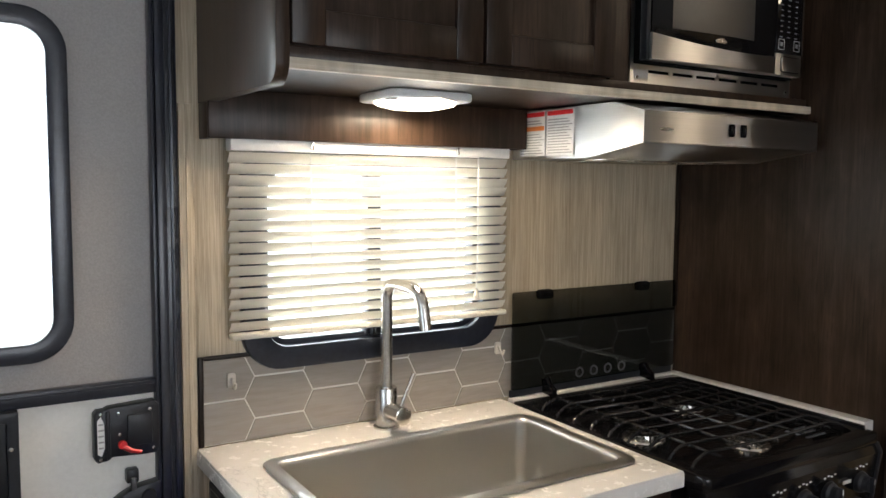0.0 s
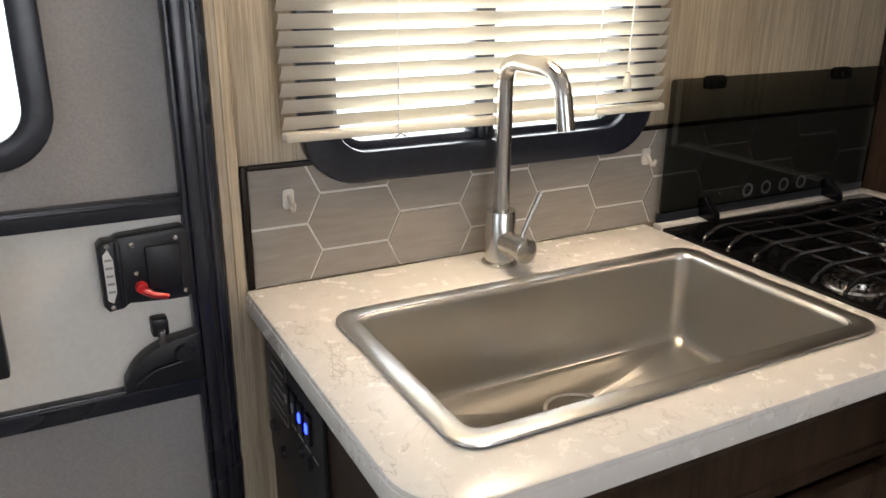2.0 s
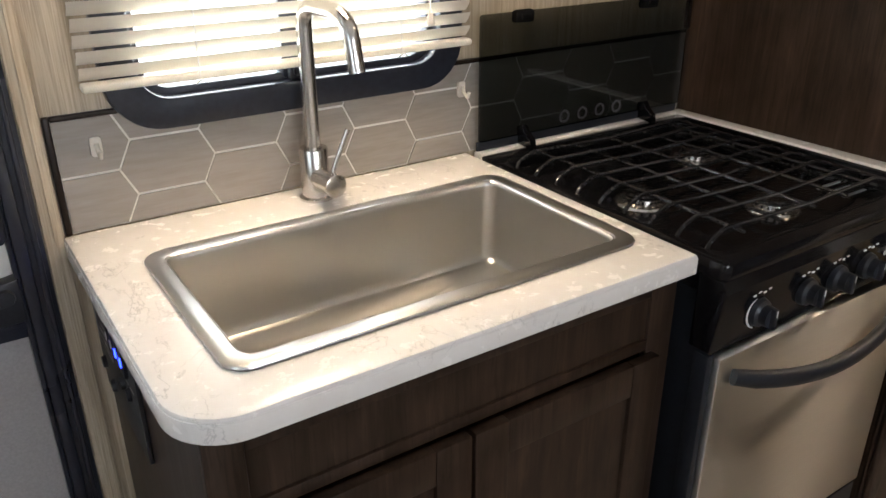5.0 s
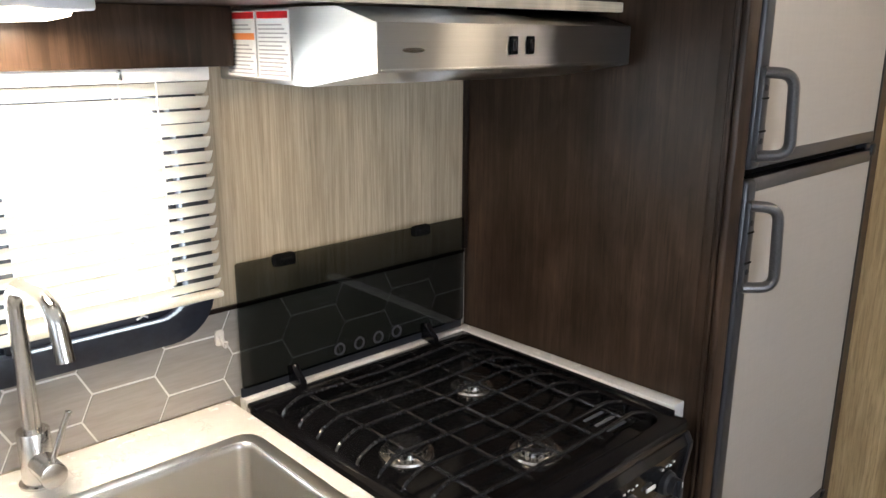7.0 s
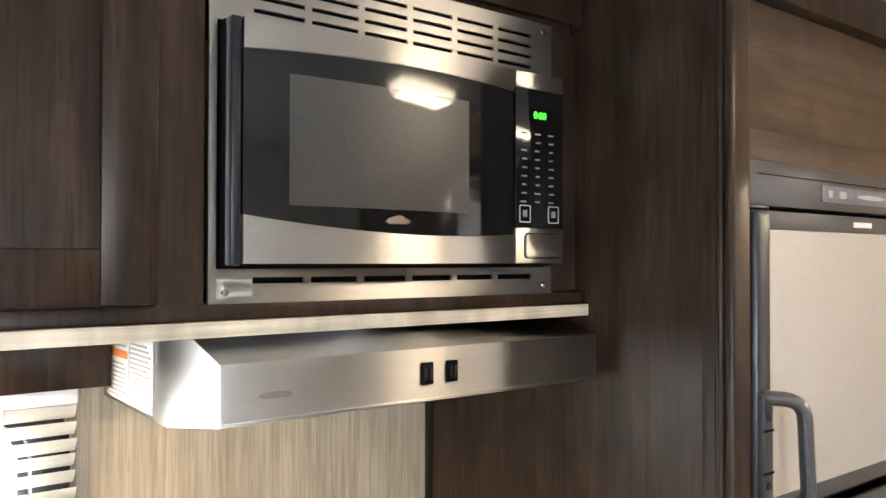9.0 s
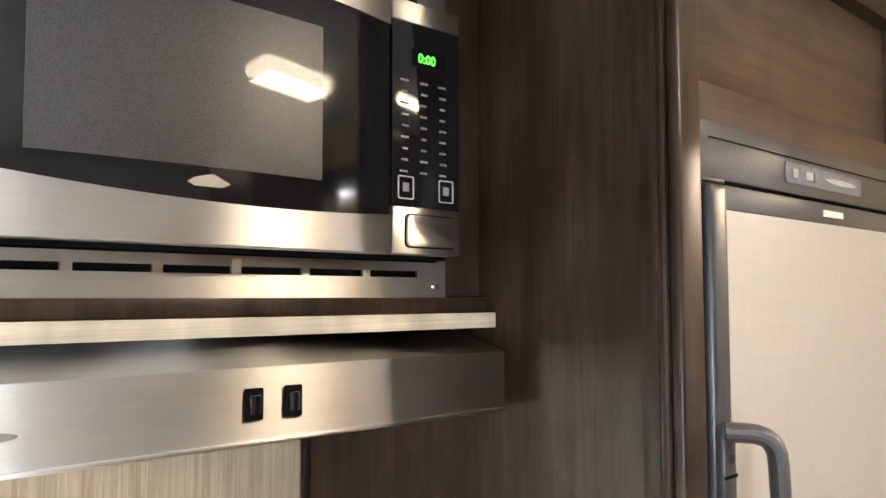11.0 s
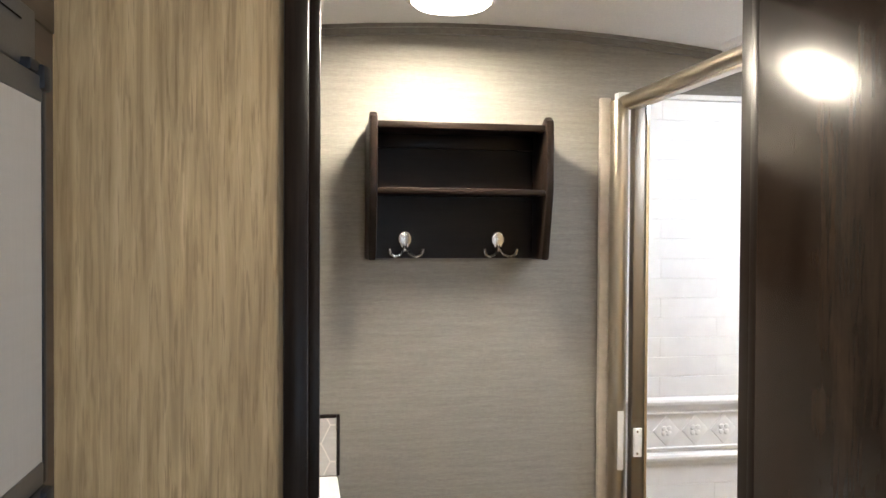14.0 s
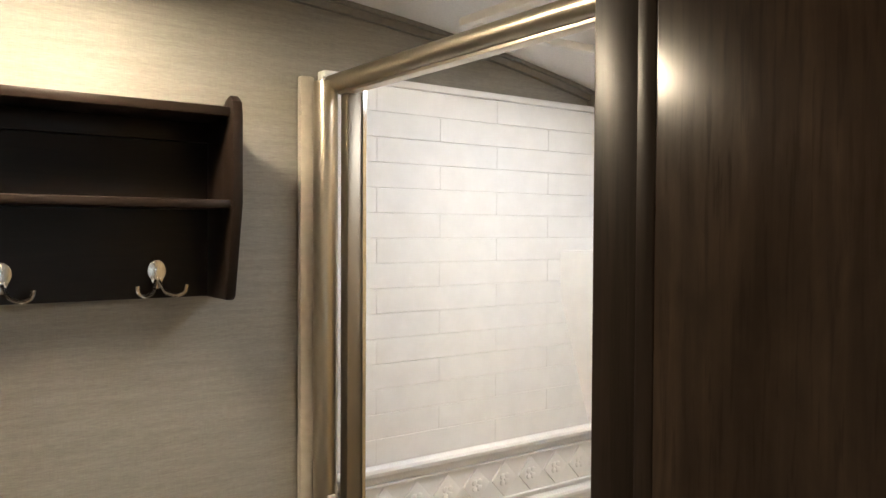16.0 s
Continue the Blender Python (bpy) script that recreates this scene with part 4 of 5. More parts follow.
for y0, y1, red in ((1.492, 1.585, True), (1.394, 1.486, False)):
    tag = thing("warning_tag", (1.24, (y0 + y1) / 2, 1.498), "white paper warning tag with a red header" + (" and orange band" if red else ""), "tag", "warning tags")
    part("sheet", box(1.2405, 1.2422, y0, y1, 1.498, 1.600), PAPER, tag)
    part("header_bar", box(1.2396, 1.2406, y0 + 0.003, y1 - 0.003, 1.588, 1.598), RED, tag)
    if red:
        part("header_bar", box(1.2396, 1.2406, y0 + 0.003, y1 - 0.003, 1.556, 1.566), ORANGE, tag)
    for k in range(13):
        z = 1.503 + 0.0062 * k
        if not (red and 1.550 < z < 1.570):
            part("print_bar", box(1.2397, 1.2406, y0 + 0.005 + 0.004 * ((k * 7) % 5), y1 - 0.005, z, z + 0.0022), PRINT, tag)

# ---- microwave ----
mw = thing("microwave_oven", (1.51, 1.3, 1.642), "built-in stainless microwave oven with a black glass door", "microwave")
MX0, MX1, MZ0, MZ1 = 1.249, 1.768, 1.640, 2.034
trimb = bmesh.new()
box(MX0, 1.258, 1.238, 1.2415, MZ0, MZ1, 0, trimb)
box(1.756, MX1, 1.238, 1.2415, MZ0, MZ1, 0, trimb)
cols = [1.300 + 0.0727 * k for k in range(6)]
tops = [1.950, 1.964, 1.969, 1.979, 1.984, 1.994, 1.999, 2.009, 2.014, 2.034]


def slotted(z0, z1, slot):
    edges = [1.258] + [e for c in cols for e in (c, c + 0.0635)] + [1.756]
    for k in range(len(edges) - 1):
        if not (slot and k % 2 == 1):
            box(edges[k], edges[k + 1], 1.238, 1.2415, z0, z1, 0, trimb)


slotted(1.640, 1.6615, False), slotted(1.6615, 1.6685, True), slotted(1.6685, 1.678, False)
for k in range(len(tops) - 1):
    slotted(tops[k], tops[k + 1], k % 2 == 1)
trim = part("trim_kit", trimb, STEEL, mw, "slotted stainless surround")
# near-black sheet stands in for the shade behind the trim slots
part("slot_shade", box(1.260, 1.755, 1.256, 1.260, 1.645, 2.03), SHADE_AND_BLACK, mw)
for x, z in ((1.268, 1.652), (1.752, 1.652), (1.752, 2.022), (1.268, 2.022)):
    part("screw", lathe([(0, -0.002), (0.0035, -0.0015), (0.0045, 0)], (x, 1.238, z), "y", 12), CHROME, trim)
part("case", box(1.262, 1.757, 1.226, 1.256, 1.680, 1.948), SHADE_AND_BLACK, mw)


def bow(x):
    """The door swells gently towards its middle."""
    return 1.204 - 0.014 * (1 - ((x - 1.47) / 0.20) ** 2)


def bowed(name, lowf, highf, x0, x1, depth, material, parent, label="", n=18):
    b = bmesh.new()
    rows = []
    for i in range(n + 1):
        x = x0 + (x1 - x0) * i / n
        rows.append([b.verts.new((x, bow(x) + depth, lowf(x))), b.verts.new((x, bow(x) + depth, highf(x))), b.verts.new((x, 1.2258, highf(x))), b.verts.new((x, 1.2258, lowf(x)))])
    for a, c in zip(rows, rows[1:]):
        for k in range(4):
            b.faces.new((a[k], a[(k + 1) % 4], c[(k + 1) % 4], c[k]))
    b.faces.new(rows[0]), b.faces.new(rows[-1])
    return part(name, b, material, parent, label)


def low_arc(x):
    return 1.718 + 0.018 * ((x - 1.53) / 0.255) ** 2


def high_arc(x):
    return 1.922 - 0.010 * ((x - 1.5) / 0.25) ** 2


mdoor = bowed("door", lambda x: low_arc(x) + 0.0005, lambda x: high_arc(x) - 0.0005, 1.274, 1.662, 0.002, GLOSS_BLACK, mw, "black glass door")
bowed("door_band", lambda x: 1.684, low_arc, 1.274, 1.6625, 0.0, STEEL, mdoor, "curved stainless band")
bowed("door_band", high_arc, lambda x: 1.947, 1.274, 1.6625, 0.0, STEEL, mdoor, "curved stainless band")
bowed("screen", lambda x: 1.748, lambda x: 1.892, 1.325, 1.576, 0.0012, SCREEN, mdoor, "fine punched metal screen")
part("hinge_side", box(1.262, 1.2735, 1.208, 1.2258, 1.682, 1.948, 0.002), BLACK, mdoor)
bd = part("badge", prism([(1.450, 1.731), (1.474, 1.731), (1.482, 1.7345), (1.466, 1.742), (1.450, 1.738), (1.444, 1.734)], "y", 1.1895, 1.1925), NICKEL, mdoor, "small metal badge")
ctl = part("control_panel", box(1.6645, 1.757, 1.203, 1.2258, 1.733, 1.925, 0.001), GLOSS_BLACK, mw, "black key panel")
part("panel_cap", box(1.6645, 1.757, 1.2028, 1.2258, 1.9255, 1.948, 0.002), STEEL, mw)
opener = part("panel_foot", box(1.6645, 1.757, 1.2028, 1.2258, 1.684, 1.7325, 0.002), STEEL, mw)
part("button_gap", ring(rrect(1.6805, 1.7495, 1.6905, 1.7255, 0.006), rrect(1.682, 1.748, 1.692, 1.724, 0.005), "y", 1.2020, 1.203), SHADE_AND_BLACK, opener)
part("open_button", prism(rrect(1.682, 1.748, 1.692, 1.724, 0.005), "y", 1.1992, 1.203, 0.0012), STEEL, opener)
part("display", box(1.690, 1.735, 1.2024, 1.2031, 1.880, 1.898), SHADE_AND_BLACK, ctl)
word("display_digits", "0:00", 0.014, pose(1.710, 1.2022, 1.889, 90, 0, 0), GREEN_LED, ctl, "green lit digits")
random.seed(4)
for r in range(9):
    for k in range(3):
        x, z = 1.680 + 0.026 * k, 1.862 - 0.0118 * r
        part("key_print", box(x - 0.006 + random.uniform(0, 0.003), x + 0.006 - random.uniform(0, 0.003), 1.2024, 1.2030, z, z + 0.0022), DIM_PRINT, ctl)
for x in (1.682, 1.737):
    part("key_frame", ring(rrect(x - 0.0105, x + 0.0105, 1.740, 1.764, 0.002, 2), rrect(x - 0.0092, x + 0.0092, 1.7413, 1.7627, 0.0015, 2), "y", 1.2022, 1.2030), PRINT, ctl)
    part("key_print", box(x - 0.004, x + 0.004, 1.2024, 1.2030, 1.748, 1.757), DIM_PRINT, ctl)

# ---- fridge and its surround ----
tower = thing("fridge_surround", (2.2, 1.1, 0), "dark walnut stained cabinet round the refrigerator", "cabinet")
part("side_panel", prism([(1.848, 1.004), (1.866, 1.004), (1.866, 1.6185), (1.829, 1.6185)], "z", 0.0, 2.124), DARK_WOOD, tower)
part("corner_bead", box(1.818, 1.8295, 1.607, 1.6185, 1.089, 1.606, 0.003), CASING, tower)
part("corner_post", box(1.845, 1.8905, 0.990, 1.0038, 0.0, 2.124, 0.0065, seg=4), DARK_WOOD, tower)
part("post_bead", tube([(1.8485, 1.0085, 0.0), (1.8485, 1.0085, 2.124)], 0.0045, 8), DARK_WOOD, tower)
part("post_bead", box(1.8465, 1.8498, 1.016, 1.036, 0.0, 2.124, 0.001), DARK_WOOD, tower)
part("right_stile", box(2.506, 2.609, 1.020, 1.045, 0.0, 2.10), FRIDGE_WOOD, tower)
part("top_rail", box(1.8908, 2.609, 1.018, 1.045, 1.8285, 1.872, 0.001), FRIDGE_WOOD, tower)
part("top_panel", box(1.8908, 2.609, 1.030, 1.045, 1.8722, 2.058), FRIDGE_WOOD, tower)
part("crown_rail", box(1.8908, 2.609, 1.005, 1.045, 2.0585, 2.124, 0.002), DARK_WOOD, tower)
part("sill_rail", box(1.8908, 2.506, 0.993, 1.02, 0.385, 0.434, 0.002), DARK_WOOD, tower)
part("foot_panel", box(1.8908, 2.506, 1.006, 1.02, 0.0, 0.3848), DARK_WOOD, tower)
for x0, x1 in ((1.8908, 1.935), (2.045, 2.075), (2.468, 2.506)):
    part("foot_stile", box(x0, x1, 0.996, 1.0058, 0.0, 0.3848), DARK_WOOD, tower)
vent = thing("furnace_vent", (2.28, 1.0, 0.06), "grey slotted metal vent below the refrigerator", "vent")
part("frame", ring(rrect(2.085, 2.330, 0.06, 0.378, 0.004, 2), rrect(2.097, 2.318, 0.072, 0.366, 0.003, 2), "y", 0.994, 1.0055, 0.001), BLACK, vent)
part("divider", box(2.203, 2.212, 0.995, 1.004, 0.072, 0.366), BLACK, vent)
for k in range(26):
    part("slat", prism([(0.9965, 0.0755 + 0.0111 * k), (1.004, 0.0805 + 0.0111 * k), (1.004, 0.0820 + 0.0111 * k), (0.9965, 0.0770 + 0.0111 * k)], "x", 2.097, 2.318), VENT_GREY, vent)

fr = thing("refrigerator", (2.22, 1.1, 0.436), "two-door trailer refrigerator with pale panels and grey trim", "refrigerator")
part("body", box(1.896, 2.504, 1.022, 1.59, 0.436, 1.826), SHADE_AND_BLACK, fr)
head = part("control_fascia", box(1.893, 2.504, 1.0060, 1.0218, 1.764, 1.827, 0.003), GUNMETAL, fr, "grey metallic control strip")
part("fascia_groove", box(1.93, 2.46, 1.0052, 1.0062, 1.8075, 1.809), SHADE_AND_BLACK, head)
part("fascia_hook", box(1.905, 1.955, 1.0020, 1.0140, 1.7595, 1.764, 0.001), BLACK, head)
pad = part("key_pad", prism(rrect(2.105, 2.335, 1.777, 1.802, 0.004), "y", 1.0045, 1.0062), VENT_GREY, head)
for x, wd in ((2.122, 0.014), (2.158, 0.020), (2.182, 0.010)):
    part("key", box(x, x + wd, 1.0032, 1.0046, 1.784, 1.795, 0.0006), PRINT if wd > 0.012 else DIM_PRINT, pad)
part("key_stripe", prism(disc(2.265, 1.7895, 0.004, 20, 0.048), "y", 1.0035, 1.0046), PRINT, pad)
part("side_channel", box(1.893, 1.9045, 1.0070, 1.0218, 0.436, 1.7635, 0.001), STILE_GREY, fr)


def fridge_door(z0, z1, badge):
    d = part("door", box(1.906, 2.510, 0.9800, 1.0200, z0, z1, 0.002), SHADE_AND_BLACK, fr)
    part("door_stile", box(1.9055, 1.944, 0.9690, 1.0205, z0, z1, 0.009, seg=4), STILE_GREY, d, "grey metallic edge profile")
    part("door_stile", box(2.497, 2.5105, 0.9770, 1.0205, z0, z1, 0.002), BLACK, d, "black edge profile")
    part("door_rail", box(1.944, 2.497, 0.9770, 1.0205, z1 - 0.026, z1, 0.002), GUNMETAL, d)
    part("door_rail", box(1.944, 2.497, 0.9770, 1.0205, z0, z0 + 0.024, 0.002), GUNMETAL, d)
    part("door_skin", box(1.940, 2.499, 0.9787, 0.9820, z0 + 0.022, z1 - 0.024), FRIDGE_SKIN, d, "pale linen-textured panel")
    if badge:
        part("badge", box(2.19, 2.25, 0.9755, 0.9772, z1 - 0.017, z1 - 0.009), WHITE_PRINT, d)
    return d


def fridge_handle(parent, z0, z1):
    plate = part("handle_plate", box(1.909, 1.932, 0.9610, 0.9752, z0, z1, 0.003), GUNMETAL, parent)
    m = (z0 + z1) / 2
    for z in (m + 0.028, m - 0.028):
        part("plate_joint", box(1.9065, 1.9305, 0.9595, 0.9615, z - 0.0015, z + 0.0015), SHADE_AND_BLACK, plate)
    for z in (m + 0.045, m - 0.045):
        part("plate_screw", lathe([(0, -0.002), (0.005, -0.0015), (0.0055, 0)], (1.919, 0.9610, z), "y", 12), BLACK, plate)
    path = bent([(1.917, 0.9670, z1 - 0.008), (1.950, 0.9290, z1 - 0.010), (1.955, 0.9250, z0 + 0.010), (1.917, 0.9670, z0 + 0.008)], 0.026, 6)
    part("handle", tube(path, 0.0125, 14, flat=0.8), GUNMETAL, parent, "grey moulded bar handle")


up_door = fridge_door(1.340, 1.757, True)
lo_door = fridge_door(0.446, 1.322, False)
fridge_handle(up_door, 1.357, 1.515)
fridge_handle(lo_door, 1.118, 1.285)
for d in (up_door, lo_door):
    d.location = (-0.008, 0.018, 0)
for z in (1.765, 1.331, 0.440):
    h = part("hinge", box(2.458, 2.501, 0.996, 1.021, z - 0.0065, z + 0.0065, 0.003), BLACK, fr)
    part("hinge_cap", box(2.480, 2.505, 0.990, 1.014, z - 0.022 if z > 0.6 else z + 0.004, z + 0.004 if z > 0.6 else z + 0.022, 0.004), BLACK, h)

# ---- cooker ----
ck = thing("cooker", (1.52, 1.3, 0), "black enamel gas cooker with a stainless oven door", "cooker")
ck.scale, ck.location = (0.984, 0.985, 1.0), (1.5155, 1.3043, 0)
CX0, CX1 = 1.236, 1.800
part("body", box(CX0 + 0.006, CX1 - 0.004, 1.030, 1.575, 0.02, 0.835), BLACK, ck)
hob = part("hob", ring(rrect(CX0, CX1 + 0.012, 0.992, 1.588, 0.014, 4), rrect(CX0 + 0.030, CX1 - 0.020, 1.030, 1.552, 0.03, 4), "z", 0.866, 0.895, 0.006), ENAMEL, ck, "glossy black enamel hob")
part("hob_pan", box(CX0 + 0.02, CX1 - 0.01, 1.02, 1.56, 0.862, 0.870), ENAMEL, hob)
part("side_guard", box(CX1 + 0.0005, CX1 + 0.0125, 1.025, 1.575, 0.890, 0.901, 0.002), ENAMEL, hob)
part("back_guard", box(CX0, CX1 + 0.012, 1.556, 1.588, 0.890, 0.901, 0.003), ENAMEL, hob)
for k in range(6):
    part("vent_slot", box(1.700, 1.770, 1.080 + 0.013 * k, 1.086 + 0.013 * k, 0.8695, 0.8715), VENT_GREY if k % 2 else SHADE_AND_BLACK, hob)
for bx, by, r in ((1.375, 1.285, 0.040), (1.650, 1.400, 0.036), (1.545, 1.135, 0.038)):
    bn = part("burner", lathe([(r * 1.25, 0), (r * 1.2, 0.004), (r * 0.9, 0.006), (r * 0.86, 0.014), (r * 0.7, 0.016)], (bx, by, 0.870)), NICKEL, ck, "aluminium gas burner")
    part("burner_cap", lathe([(r * 0.8, 0.014), (r * 0.82, 0.019), (r * 0.7, 0.022), (0, 0.0225)], (bx, by, 0.870)), GRATE, bn)
    for k in range(16):
        a = 2 * math.pi * k / 16
        part("flame_port", box(bx + r * 0.88 * math.cos(a) - 0.0016, bx + r * 0.88 * math.cos(a) + 0.0016, by + r * 0.88 * math.sin(a) - 0.0016, by + r * 0.88 * math.sin(a) + 0.0016, 0.878, 0.883), SHADE_AND_BLACK, bn)
gr = part("pan_support", ring(rrect(CX0 + 0.024, CX1 - 0.022, 1.036, 1.548, 0.02, 4), rrect(CX0 + 0.030, CX1 - 0.028, 1.042, 1.542, 0.018, 4), "z", 0.871, 0.876), GRATE, ck, "black wire pan support")
for k in range(9):
    y = 1.055 + 0.0575 * k
    part("wire", tube(bent([(CX0 + 0.026, y, 0.872), (CX0 + 0.034, y, 0.900), (CX0 + 0.075, y + 0.004, 0.9145), (1.518, y, 0.910)], 0.012, 4), 0.0036, 8), GRATE, gr)
    part("wire", tube(bent([(1.518, y, 0.910), (1.720, y + 0.003, 0.9145), (CX1 - 0.030, y, 0.900), (CX1 - 0.024, y, 0.872)], 0.012, 4), 0.0036, 8), GRATE, gr)
for x in (1.335, 1.425, 1.518, 1.610, 1.700):
    part("wire", tube([(x, 1.042, 0.908), (x, 1.295, 0.909), (x, 1.545, 0.908)], 0.0033, 8), GRATE, gr)
fas = part("fascia", prism([(1.000, 0.745), (0.985, 0.852), (0.994, 0.868), (1.040, 0.868), (1.040, 0.745)], "x", CX0, CX1, 0.003), ENAMEL, ck, "black knob panel")
part("fascia_end", prism([(0.998, 0.74), (0.982, 0.853), (0.992, 0.872), (1.042, 0.872), (1.042, 0.74)], "x", CX1 + 0.0005, CX1 + 0.012, 0.002), BLACK, fas)
for k, x in enumerate((1.328, 1.450, 1.535, 1.622, 1.740)):
    kb = part("knob", lathe([(0.021, 0.012), (0.024, 0.0), (0.022, -0.008), (0.017, -0.012), (0.016, -0.024), (0.0, -0.025)], (x, 0.990, 0.796), "y", 24), BLACK, fas, "black control knob")
    part("knob_grip", box(x - 0.0045, x + 0.0045, 0.958, 0.976, 0.779, 0.813, 0.002), BLACK, kb)
    part("knob_mark", box(x - 0.001, x + 0.001, 0.9572, 0.9582, 0.800, 0.811), WHITE_PRINT, kb)
    for j in range(4):
        part("dial_print", box(x - 0.022 + 0.012 * j, x - 0.016 + 0.012 * j, 0.9868, 0.9886, 0.828 + 0.003 * (j % 2), 0.831 + 0.003 * (j % 2)), WHITE_PRINT, fas)
arcp = [(1.328 + 0.0265 * math.cos(radians(a)), 0.9905, 0.796 + 0.0265 * math.sin(radians(a))) for a in range(110, 251, 14)]
part("dial_print", tube(arcp, 0.0016, 6), WHITE_PRINT, fas)
part("maker_badge", box(1.672, 1.700, 0.9872, 0.9895, 0.803, 0.810), WHITE_PRINT, fas)
od = part("oven_door", box(CX0 + 0.016, CX1 + 0.006, 0.990, 1.026, 0.25, 0.735, 0.005), STEEL, ck, "stainless oven door")
hp = [(CX0 + 0.045 + (CX1 - CX0 - 0.08) * i / 14, 0.982 - 0.042 * math.sin(math.pi * i / 14) ** 0.6, 0.700 - 0.034 * math.sin(math.pi * i / 14)) for i in range(15)]
part("oven_handle", tube(hp, [0.011] + [0.0125] * 13 + [0.011], 18, flat=1.25), BLACK, od, "black bowed bar handle")
part("side_trim", box(CX0, CX0 + 0.0145, 1.000, 1.028, 0.02, 0.74, 0.002), BLACK, ck)
part("drawer_front", box(CX0 + 0.016, CX1 + 0.006, 0.994, 1.026, 0.04, 0.24, 0.004), BLACK, ck)

lid = thing("cooker_glass_lid", (1.54, 1.59, 0.917), "smoked glass cooker lid raised upright against the wall", "glass lid")
glass = part("glass", prism(rrect(1.236, 1.806, 0.925, 1.168, 0.006), "y", 1.596, 1.601), SMOKED, lid)
for x in (1.335, 1.675):
    part("clip", merge(box(x - 0.023, x + 0.023, 1.587, 1.606, 1.147, 1.171, 0.006), box(x - 0.012, x + 0.012, 1.582, 1.588, 1.153, 1.165, 0.003)), SHADE_AND_BLACK, lid, "black bumper clip")
for x in (1.345, 1.690):
    hg = part("hinge_arm", prism([(1.560, 0.9015), (1.606, 0.9055), (1.608, 0.940), (1.590, 0.946), (1.580, 0.932), (1.562, 0.920)], "x", x - 0.008, x + 0.008, 0.003), ENAMEL, lid, "black hinge bracket")
for k in range(4):
    part("vent_ring", ring(disc(1.455 + 0.050 * k, 0.946, 0.0135, 18), disc(1.455 + 0.050 * k, 0.946, 0.0095, 18), "y", 1.5945, 1.597), GUNMETAL, lid)
part("hinge_bar", box(1.236, 1.806, 1.602, 1.609, 0.9055, 0.924, 0.002), BLACK, lid)

# ---- bathroom shelf ----
sh = thing("wall_shelf", (3.46, 0.375, 1.54), "dark stained wooden wall shelf with two coat hooks", "shelf")
side = [(3.529, 1.540), (3.437, 1.540), (3.430, 1.548), (3.402, 1.680), (3.398, 1.700), (3.398, 1.846), (3.402, 1.866), (3.416, 1.876), (3.432, 1.872), (3.446, 1.861), (3.470, 1.857), (3.529, 1.857)]
for y in (0.156, 0.568):
    part("side", prism([(x, z) for x, z in side], "y", y, y + 0.018, 0.004), SHELF_WOOD, sh)
part("back", box(3.517, 3.529, 0.174, 0.568, 1.542, 1.857), SHELF_WOOD, sh)
part("top", box(3.408, 3.517, 0.174, 0.568, 1.841, 1.857, 0.003), SHELF_WOOD, sh)
part("shelf_board", box(3.404, 3.517, 0.174, 0.568, 1.691, 1.706, 0.004), SHELF_WOOD, sh)
part("back_ledge", box(3.507, 3.517, 0.174, 0.568, 1.806, 1.841, 0.002), SHELF_WOOD, sh)
for y in (0.492, 0.262):
    hk = part("coat_hook", merge(prism(disc(y, 1.588, 0.0185, 20, 0.0155), "x", 3.511, 3.517, 0.001), prism([(y - 0.011, 1.577), (y + 0.011, 1.577), (y + 0.005, 1.558), (y - 0.005, 1.558)], "x", 3.510, 3.517, 0.001)), NICKEL, sh, "nickel double coat hook")
    for s in (-1, 1):
        part("prong", tube(bent([(3.512, y + 0.002 * s, 1.572), (3.500, y + 0.010 * s, 1.552), (3.488, y + 0.026 * s, 1.546), (3.482, y + 0.038 * s, 1.553), (3.480, y + 0.040 * s, 1.566)], 0.006, 4), 0.0036, 8), NICKEL, hk)
    part("hook_screw", lathe([(0, -0.0015), (0.003, -0.001), (0.0035, 0)], (3.511, y, 1.590), "x", 10), CHROME, hk)

# ---- shower ----
shower = thing("shower_surround", (3.1, -0.45, 0.1), "white moulded acrylic shower surround with embossed bricks", "shower")
FX = 3.512
part("back_wall", box(FX + 0.002, 3.5295, -0.80, -0.045, 0.10, 1.958), ACRYLIC, shower)
part("end_wall", box(2.66, FX, -0.7995, -0.785, 0.10, 1.958), ACRYLIC, shower)
part("pan", merge(box(2.70, FX, -0.785, -0.06, 0.0, 0.06, 0.01), box(2.70, FX, -0.10, -0.02, 0.0, 0.14, 0.02)), ACRYLIC, shower)
part("top_rim", box(FX - 0.006, FX + 0.004, -0.785, -0.045, 1.945, 1.960, 0.004), ACRYLIC, shower)


def cornice(z):
    return [(FX + 0.002, z - 0.018), (FX - 0.004, z - 0.018), (FX - 0.007, z - 0.010), (FX - 0.015, z - 0.002), (FX - 0.017, z + 0.006), (FX - 0.014, z + 0.012), (FX + 0.002, z + 0.016)]


for z in (1.170, 1.028):
    part("moulding", prism(cornice(z), "y", -0.785, -0.050), ACRYLIC, shower)
part("moulding_bead", box(FX - 0.006, FX + 0.003, -0.785, -0.050, 1.141, 1.147, 0.002), ACRYLIC, shower)
part("moulding_bead", box(FX - 0.006, FX + 0.003, -0.785, -0.050, 1.052, 1.058, 0.002), ACRYLIC, shower)


def brick(y0, y1, z0, z1):
    b = box(FX - 0.0008, FX + 0.003, y0, y1, z0, z1)
    bmesh.ops.bevel(b, geom=[e for e in b.edges if all(v.co.x < FX for v in e.verts)], offset=0.0007, segments=1, affect="EDGES")
    return b


random.seed(3)
ROW = 0.0503
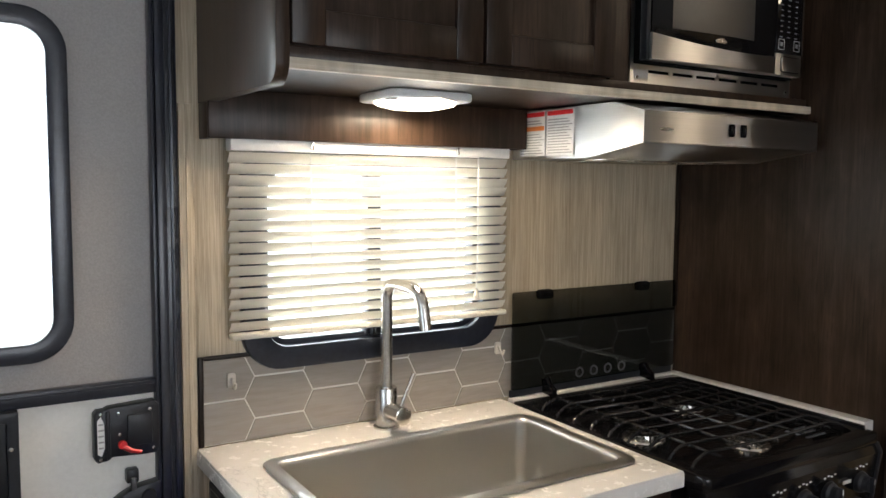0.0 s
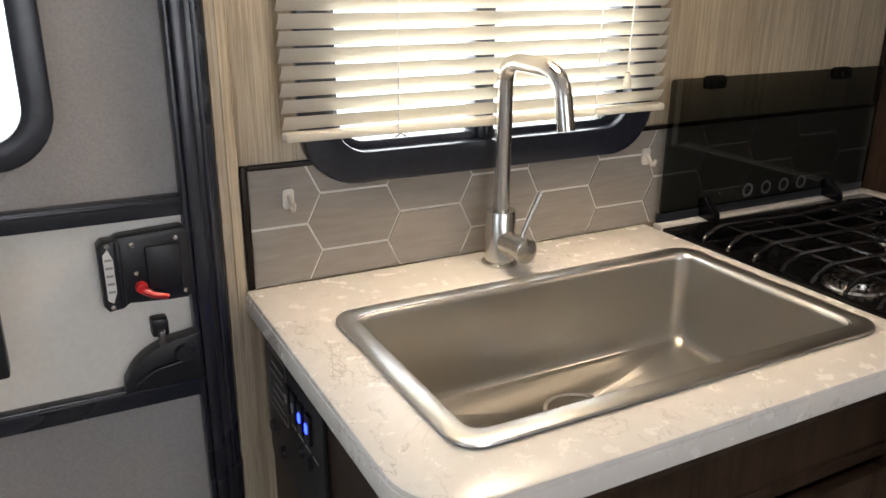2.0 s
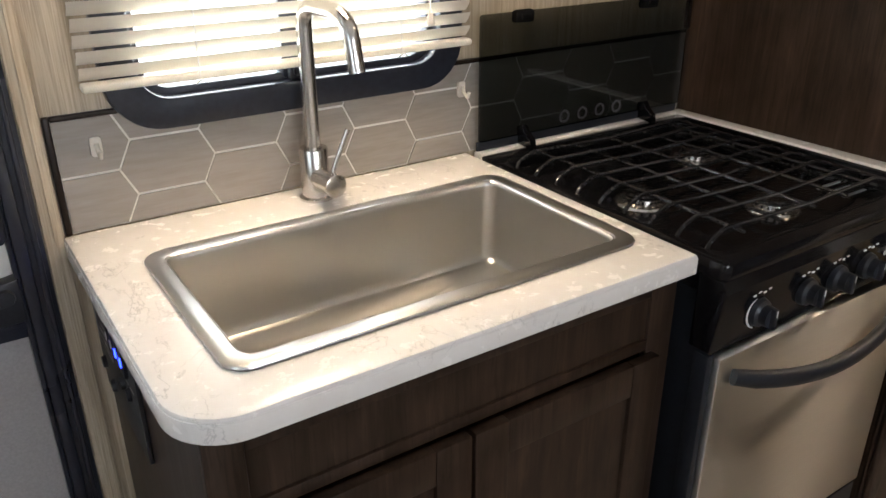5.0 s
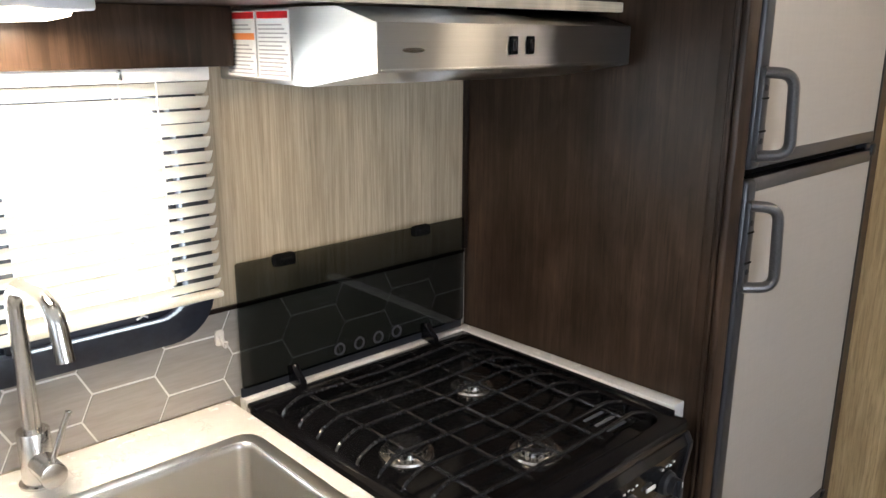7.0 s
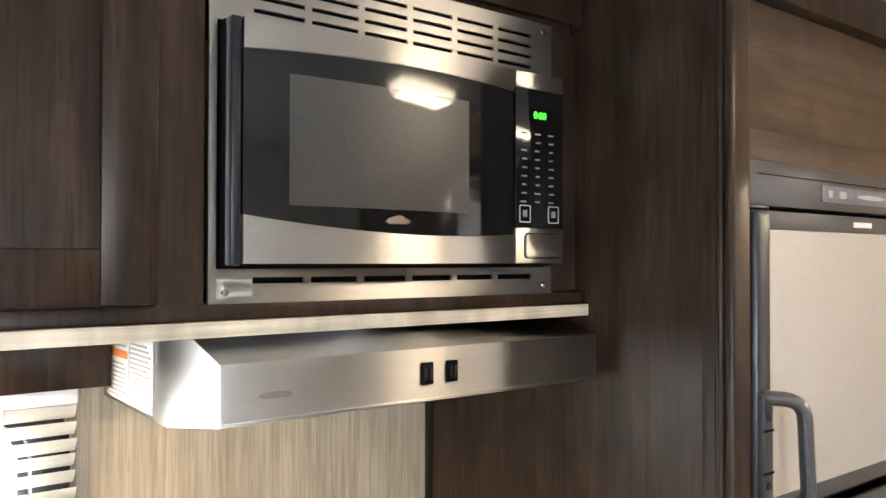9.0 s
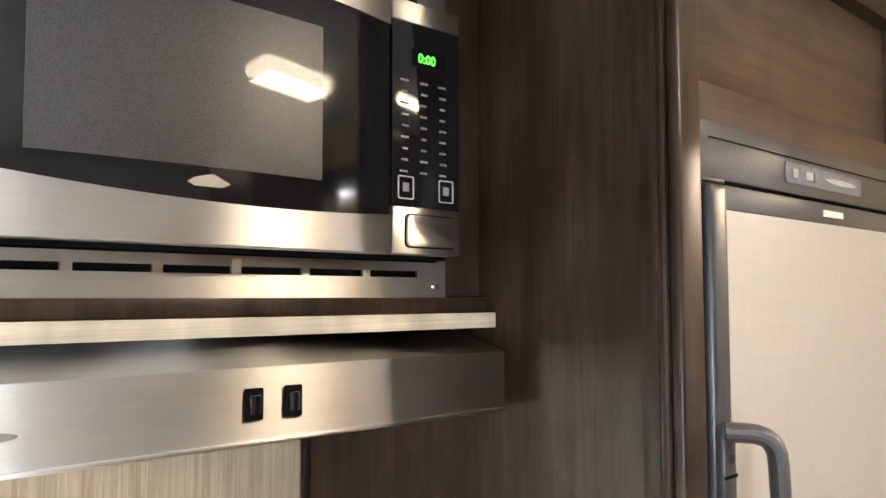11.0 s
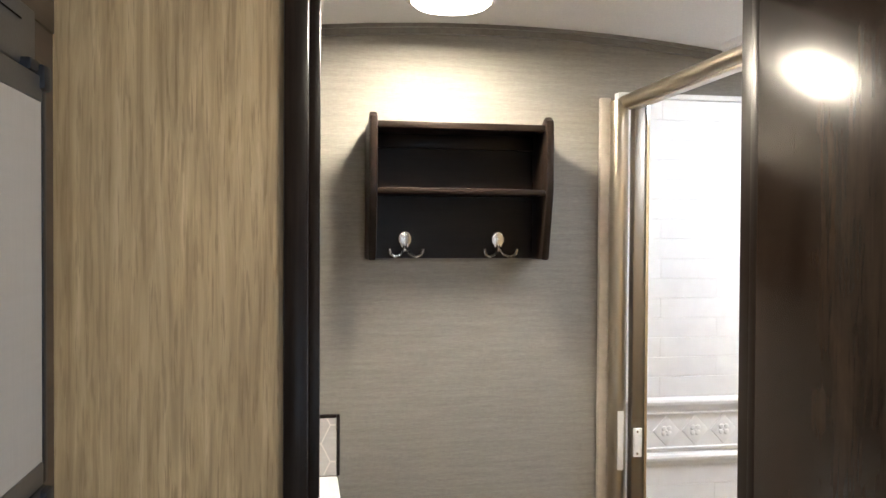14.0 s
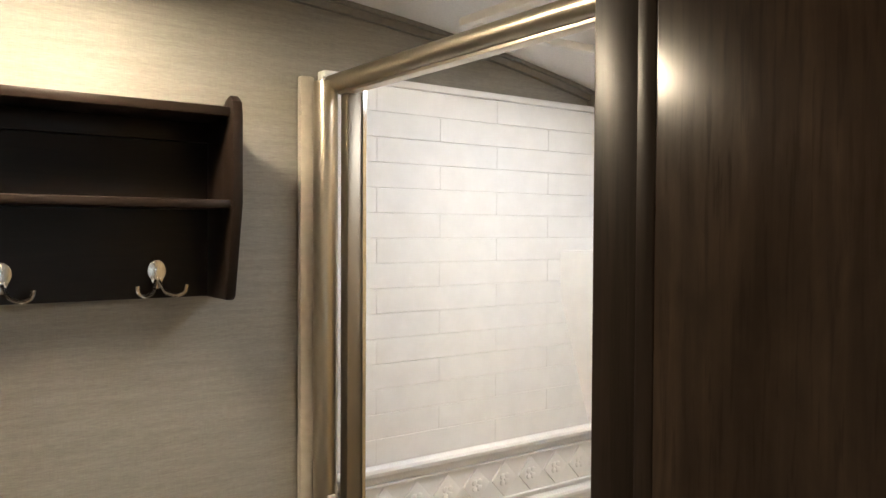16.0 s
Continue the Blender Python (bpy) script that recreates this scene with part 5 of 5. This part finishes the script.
for r in range(15):
    z = 1.189 + ROW * r
    ys = [-0.785] + [-0.785 + 0.310 * k + (0.155 if r % 2 else 0.0) for k in range(0 if r % 2 else 1, 3)] + [-0.052]
    for a, c in zip(ys, ys[1:]):
        c = min(c, -0.052)
        if c - a > 0.02:
            part("brick", brick(a + 0.00005, c - 0.00005, z + 0.0004, min(z + ROW - 0.0004, 1.944)), ACRYLIC, shower)
for r in range(15):
    z = 1.010 - ROW * (r + 1)
    ys = [-0.785] + [-0.785 + 0.310 * k + (0.155 if r % 2 else 0.0) for k in range(0 if r % 2 else 1, 3)] + [-0.052]
    for a, c in zip(ys, ys[1:]):
        c = min(c, -0.052)
        if c - a > 0.02:
            part("brick", brick(a + 0.00005, c - 0.00005, z + 0.0004, z + ROW - 0.0004), ACRYLIC, shower)
for k in range(9):
    y = -0.741 + 0.0795 * k
    dia = part("diamond_tile", prism([(y - 0.036, 1.0995), (y, 1.0605), (y + 0.036, 1.0995), (y, 1.1385)], "x", FX - 0.002, FX + 0.003, 0.0008), ACRYLIC, shower)
    for j in range(4):
        a = radians(45 + 90 * j)
        part("petal", lathe([(0.0075, 0), (0.006, -0.0025), (0, -0.004)], (FX - 0.002, y + 0.009 * math.cos(a), 1.0995 + 0.009 * math.sin(a)), "x", 10), ACRYLIC, dia)
    part("petal", lathe([(0.004, 0), (0.003, -0.004), (0, -0.005)], (FX - 0.002, y, 1.0995), "x", 10), ACRYLIC, dia)
# moulded corner caddy that tapers towards the cornice
cb = bmesh.new()
tri = [(FX + 0.002, -0.670), (FX + 0.002, -0.785), (3.390, -0.785)]
lo2 = [(FX + 0.002, -0.770), (FX + 0.002, -0.785), (3.490, -0.785)]
lv = [[cb.verts.new((x, y, z)) for x, y in p] for p, z in ((tri, 1.612), (tri, 1.510), (lo2, 1.190))]
for a, c in zip(lv, lv[1:]):
    for k in range(3):
        cb.faces.new((a[k], a[(k + 1) % 3], c[(k + 1) % 3], c[k]))
cb.faces.new(lv[0]), cb.faces.new(lv[-1])
part("corner_caddy", cb, ACRYLIC, shower)

sd = thing("shower_door_frame", (3.1, -0.05, 0.14), "satin nickel shower door frame with a sliding track", "shower door")
part("wall_flange", box(3.5125, 3.5285, -0.030, -0.001, 0.14, 1.945, 0.004), SEAL, sd, "pale wall flange")
part("wall_post", tube([(3.488, -0.040, 0.14), (3.488, -0.040, 1.932)], 0.023, 20), SATIN, sd)
part("post_channel", box(3.440, 3.468, -0.095, -0.060, 0.14, 1.915, 0.003), DARK_SATIN, sd)
part("post_edge", box(3.436, 3.4395, -0.097, -0.090, 0.14, 1.915), CHROME, sd)
part("top_rail", tube([(3.488, -0.052, 1.930), (2.66, -0.052, 1.930)], 0.0165, 16), SATIN, sd)
part("rail_track", box(2.66, 3.465, -0.075, -0.052, 1.908, 1.916, 0.001), SATIN, sd)
part("bottom_rail", box(2.66, 3.465, -0.085, -0.030, 0.14, 0.165, 0.004), SATIN, sd)
part("warning_label", box(3.4615, 3.466, -0.0478, -0.0330, 1.02, 1.165), PAPER, sd, "white paper label")
mag = part("magnet_catch", box(3.428, 3.4355, -0.082, -0.060, 1.060, 1.130, 0.002), WHITE, sd)
for z in (1.068, 1.122):
    part("screw", lathe([(0, -0.0015), (0.003, 0)], (3.428, -0.070, z), "x", 10), CHROME, mag)

skylight = thing("skylight", (3.05, -0.42, 2.05), "white framed square skylight over the shower", "skylight", kind="structure")
part("frame", ring(rrect(2.79, 3.31, -0.64, -0.20, 0.03), rrect(2.81, 3.29, -0.62, -0.22, 0.02), "z", 2.02, 2.036, 0.003), WHITE, skylight)
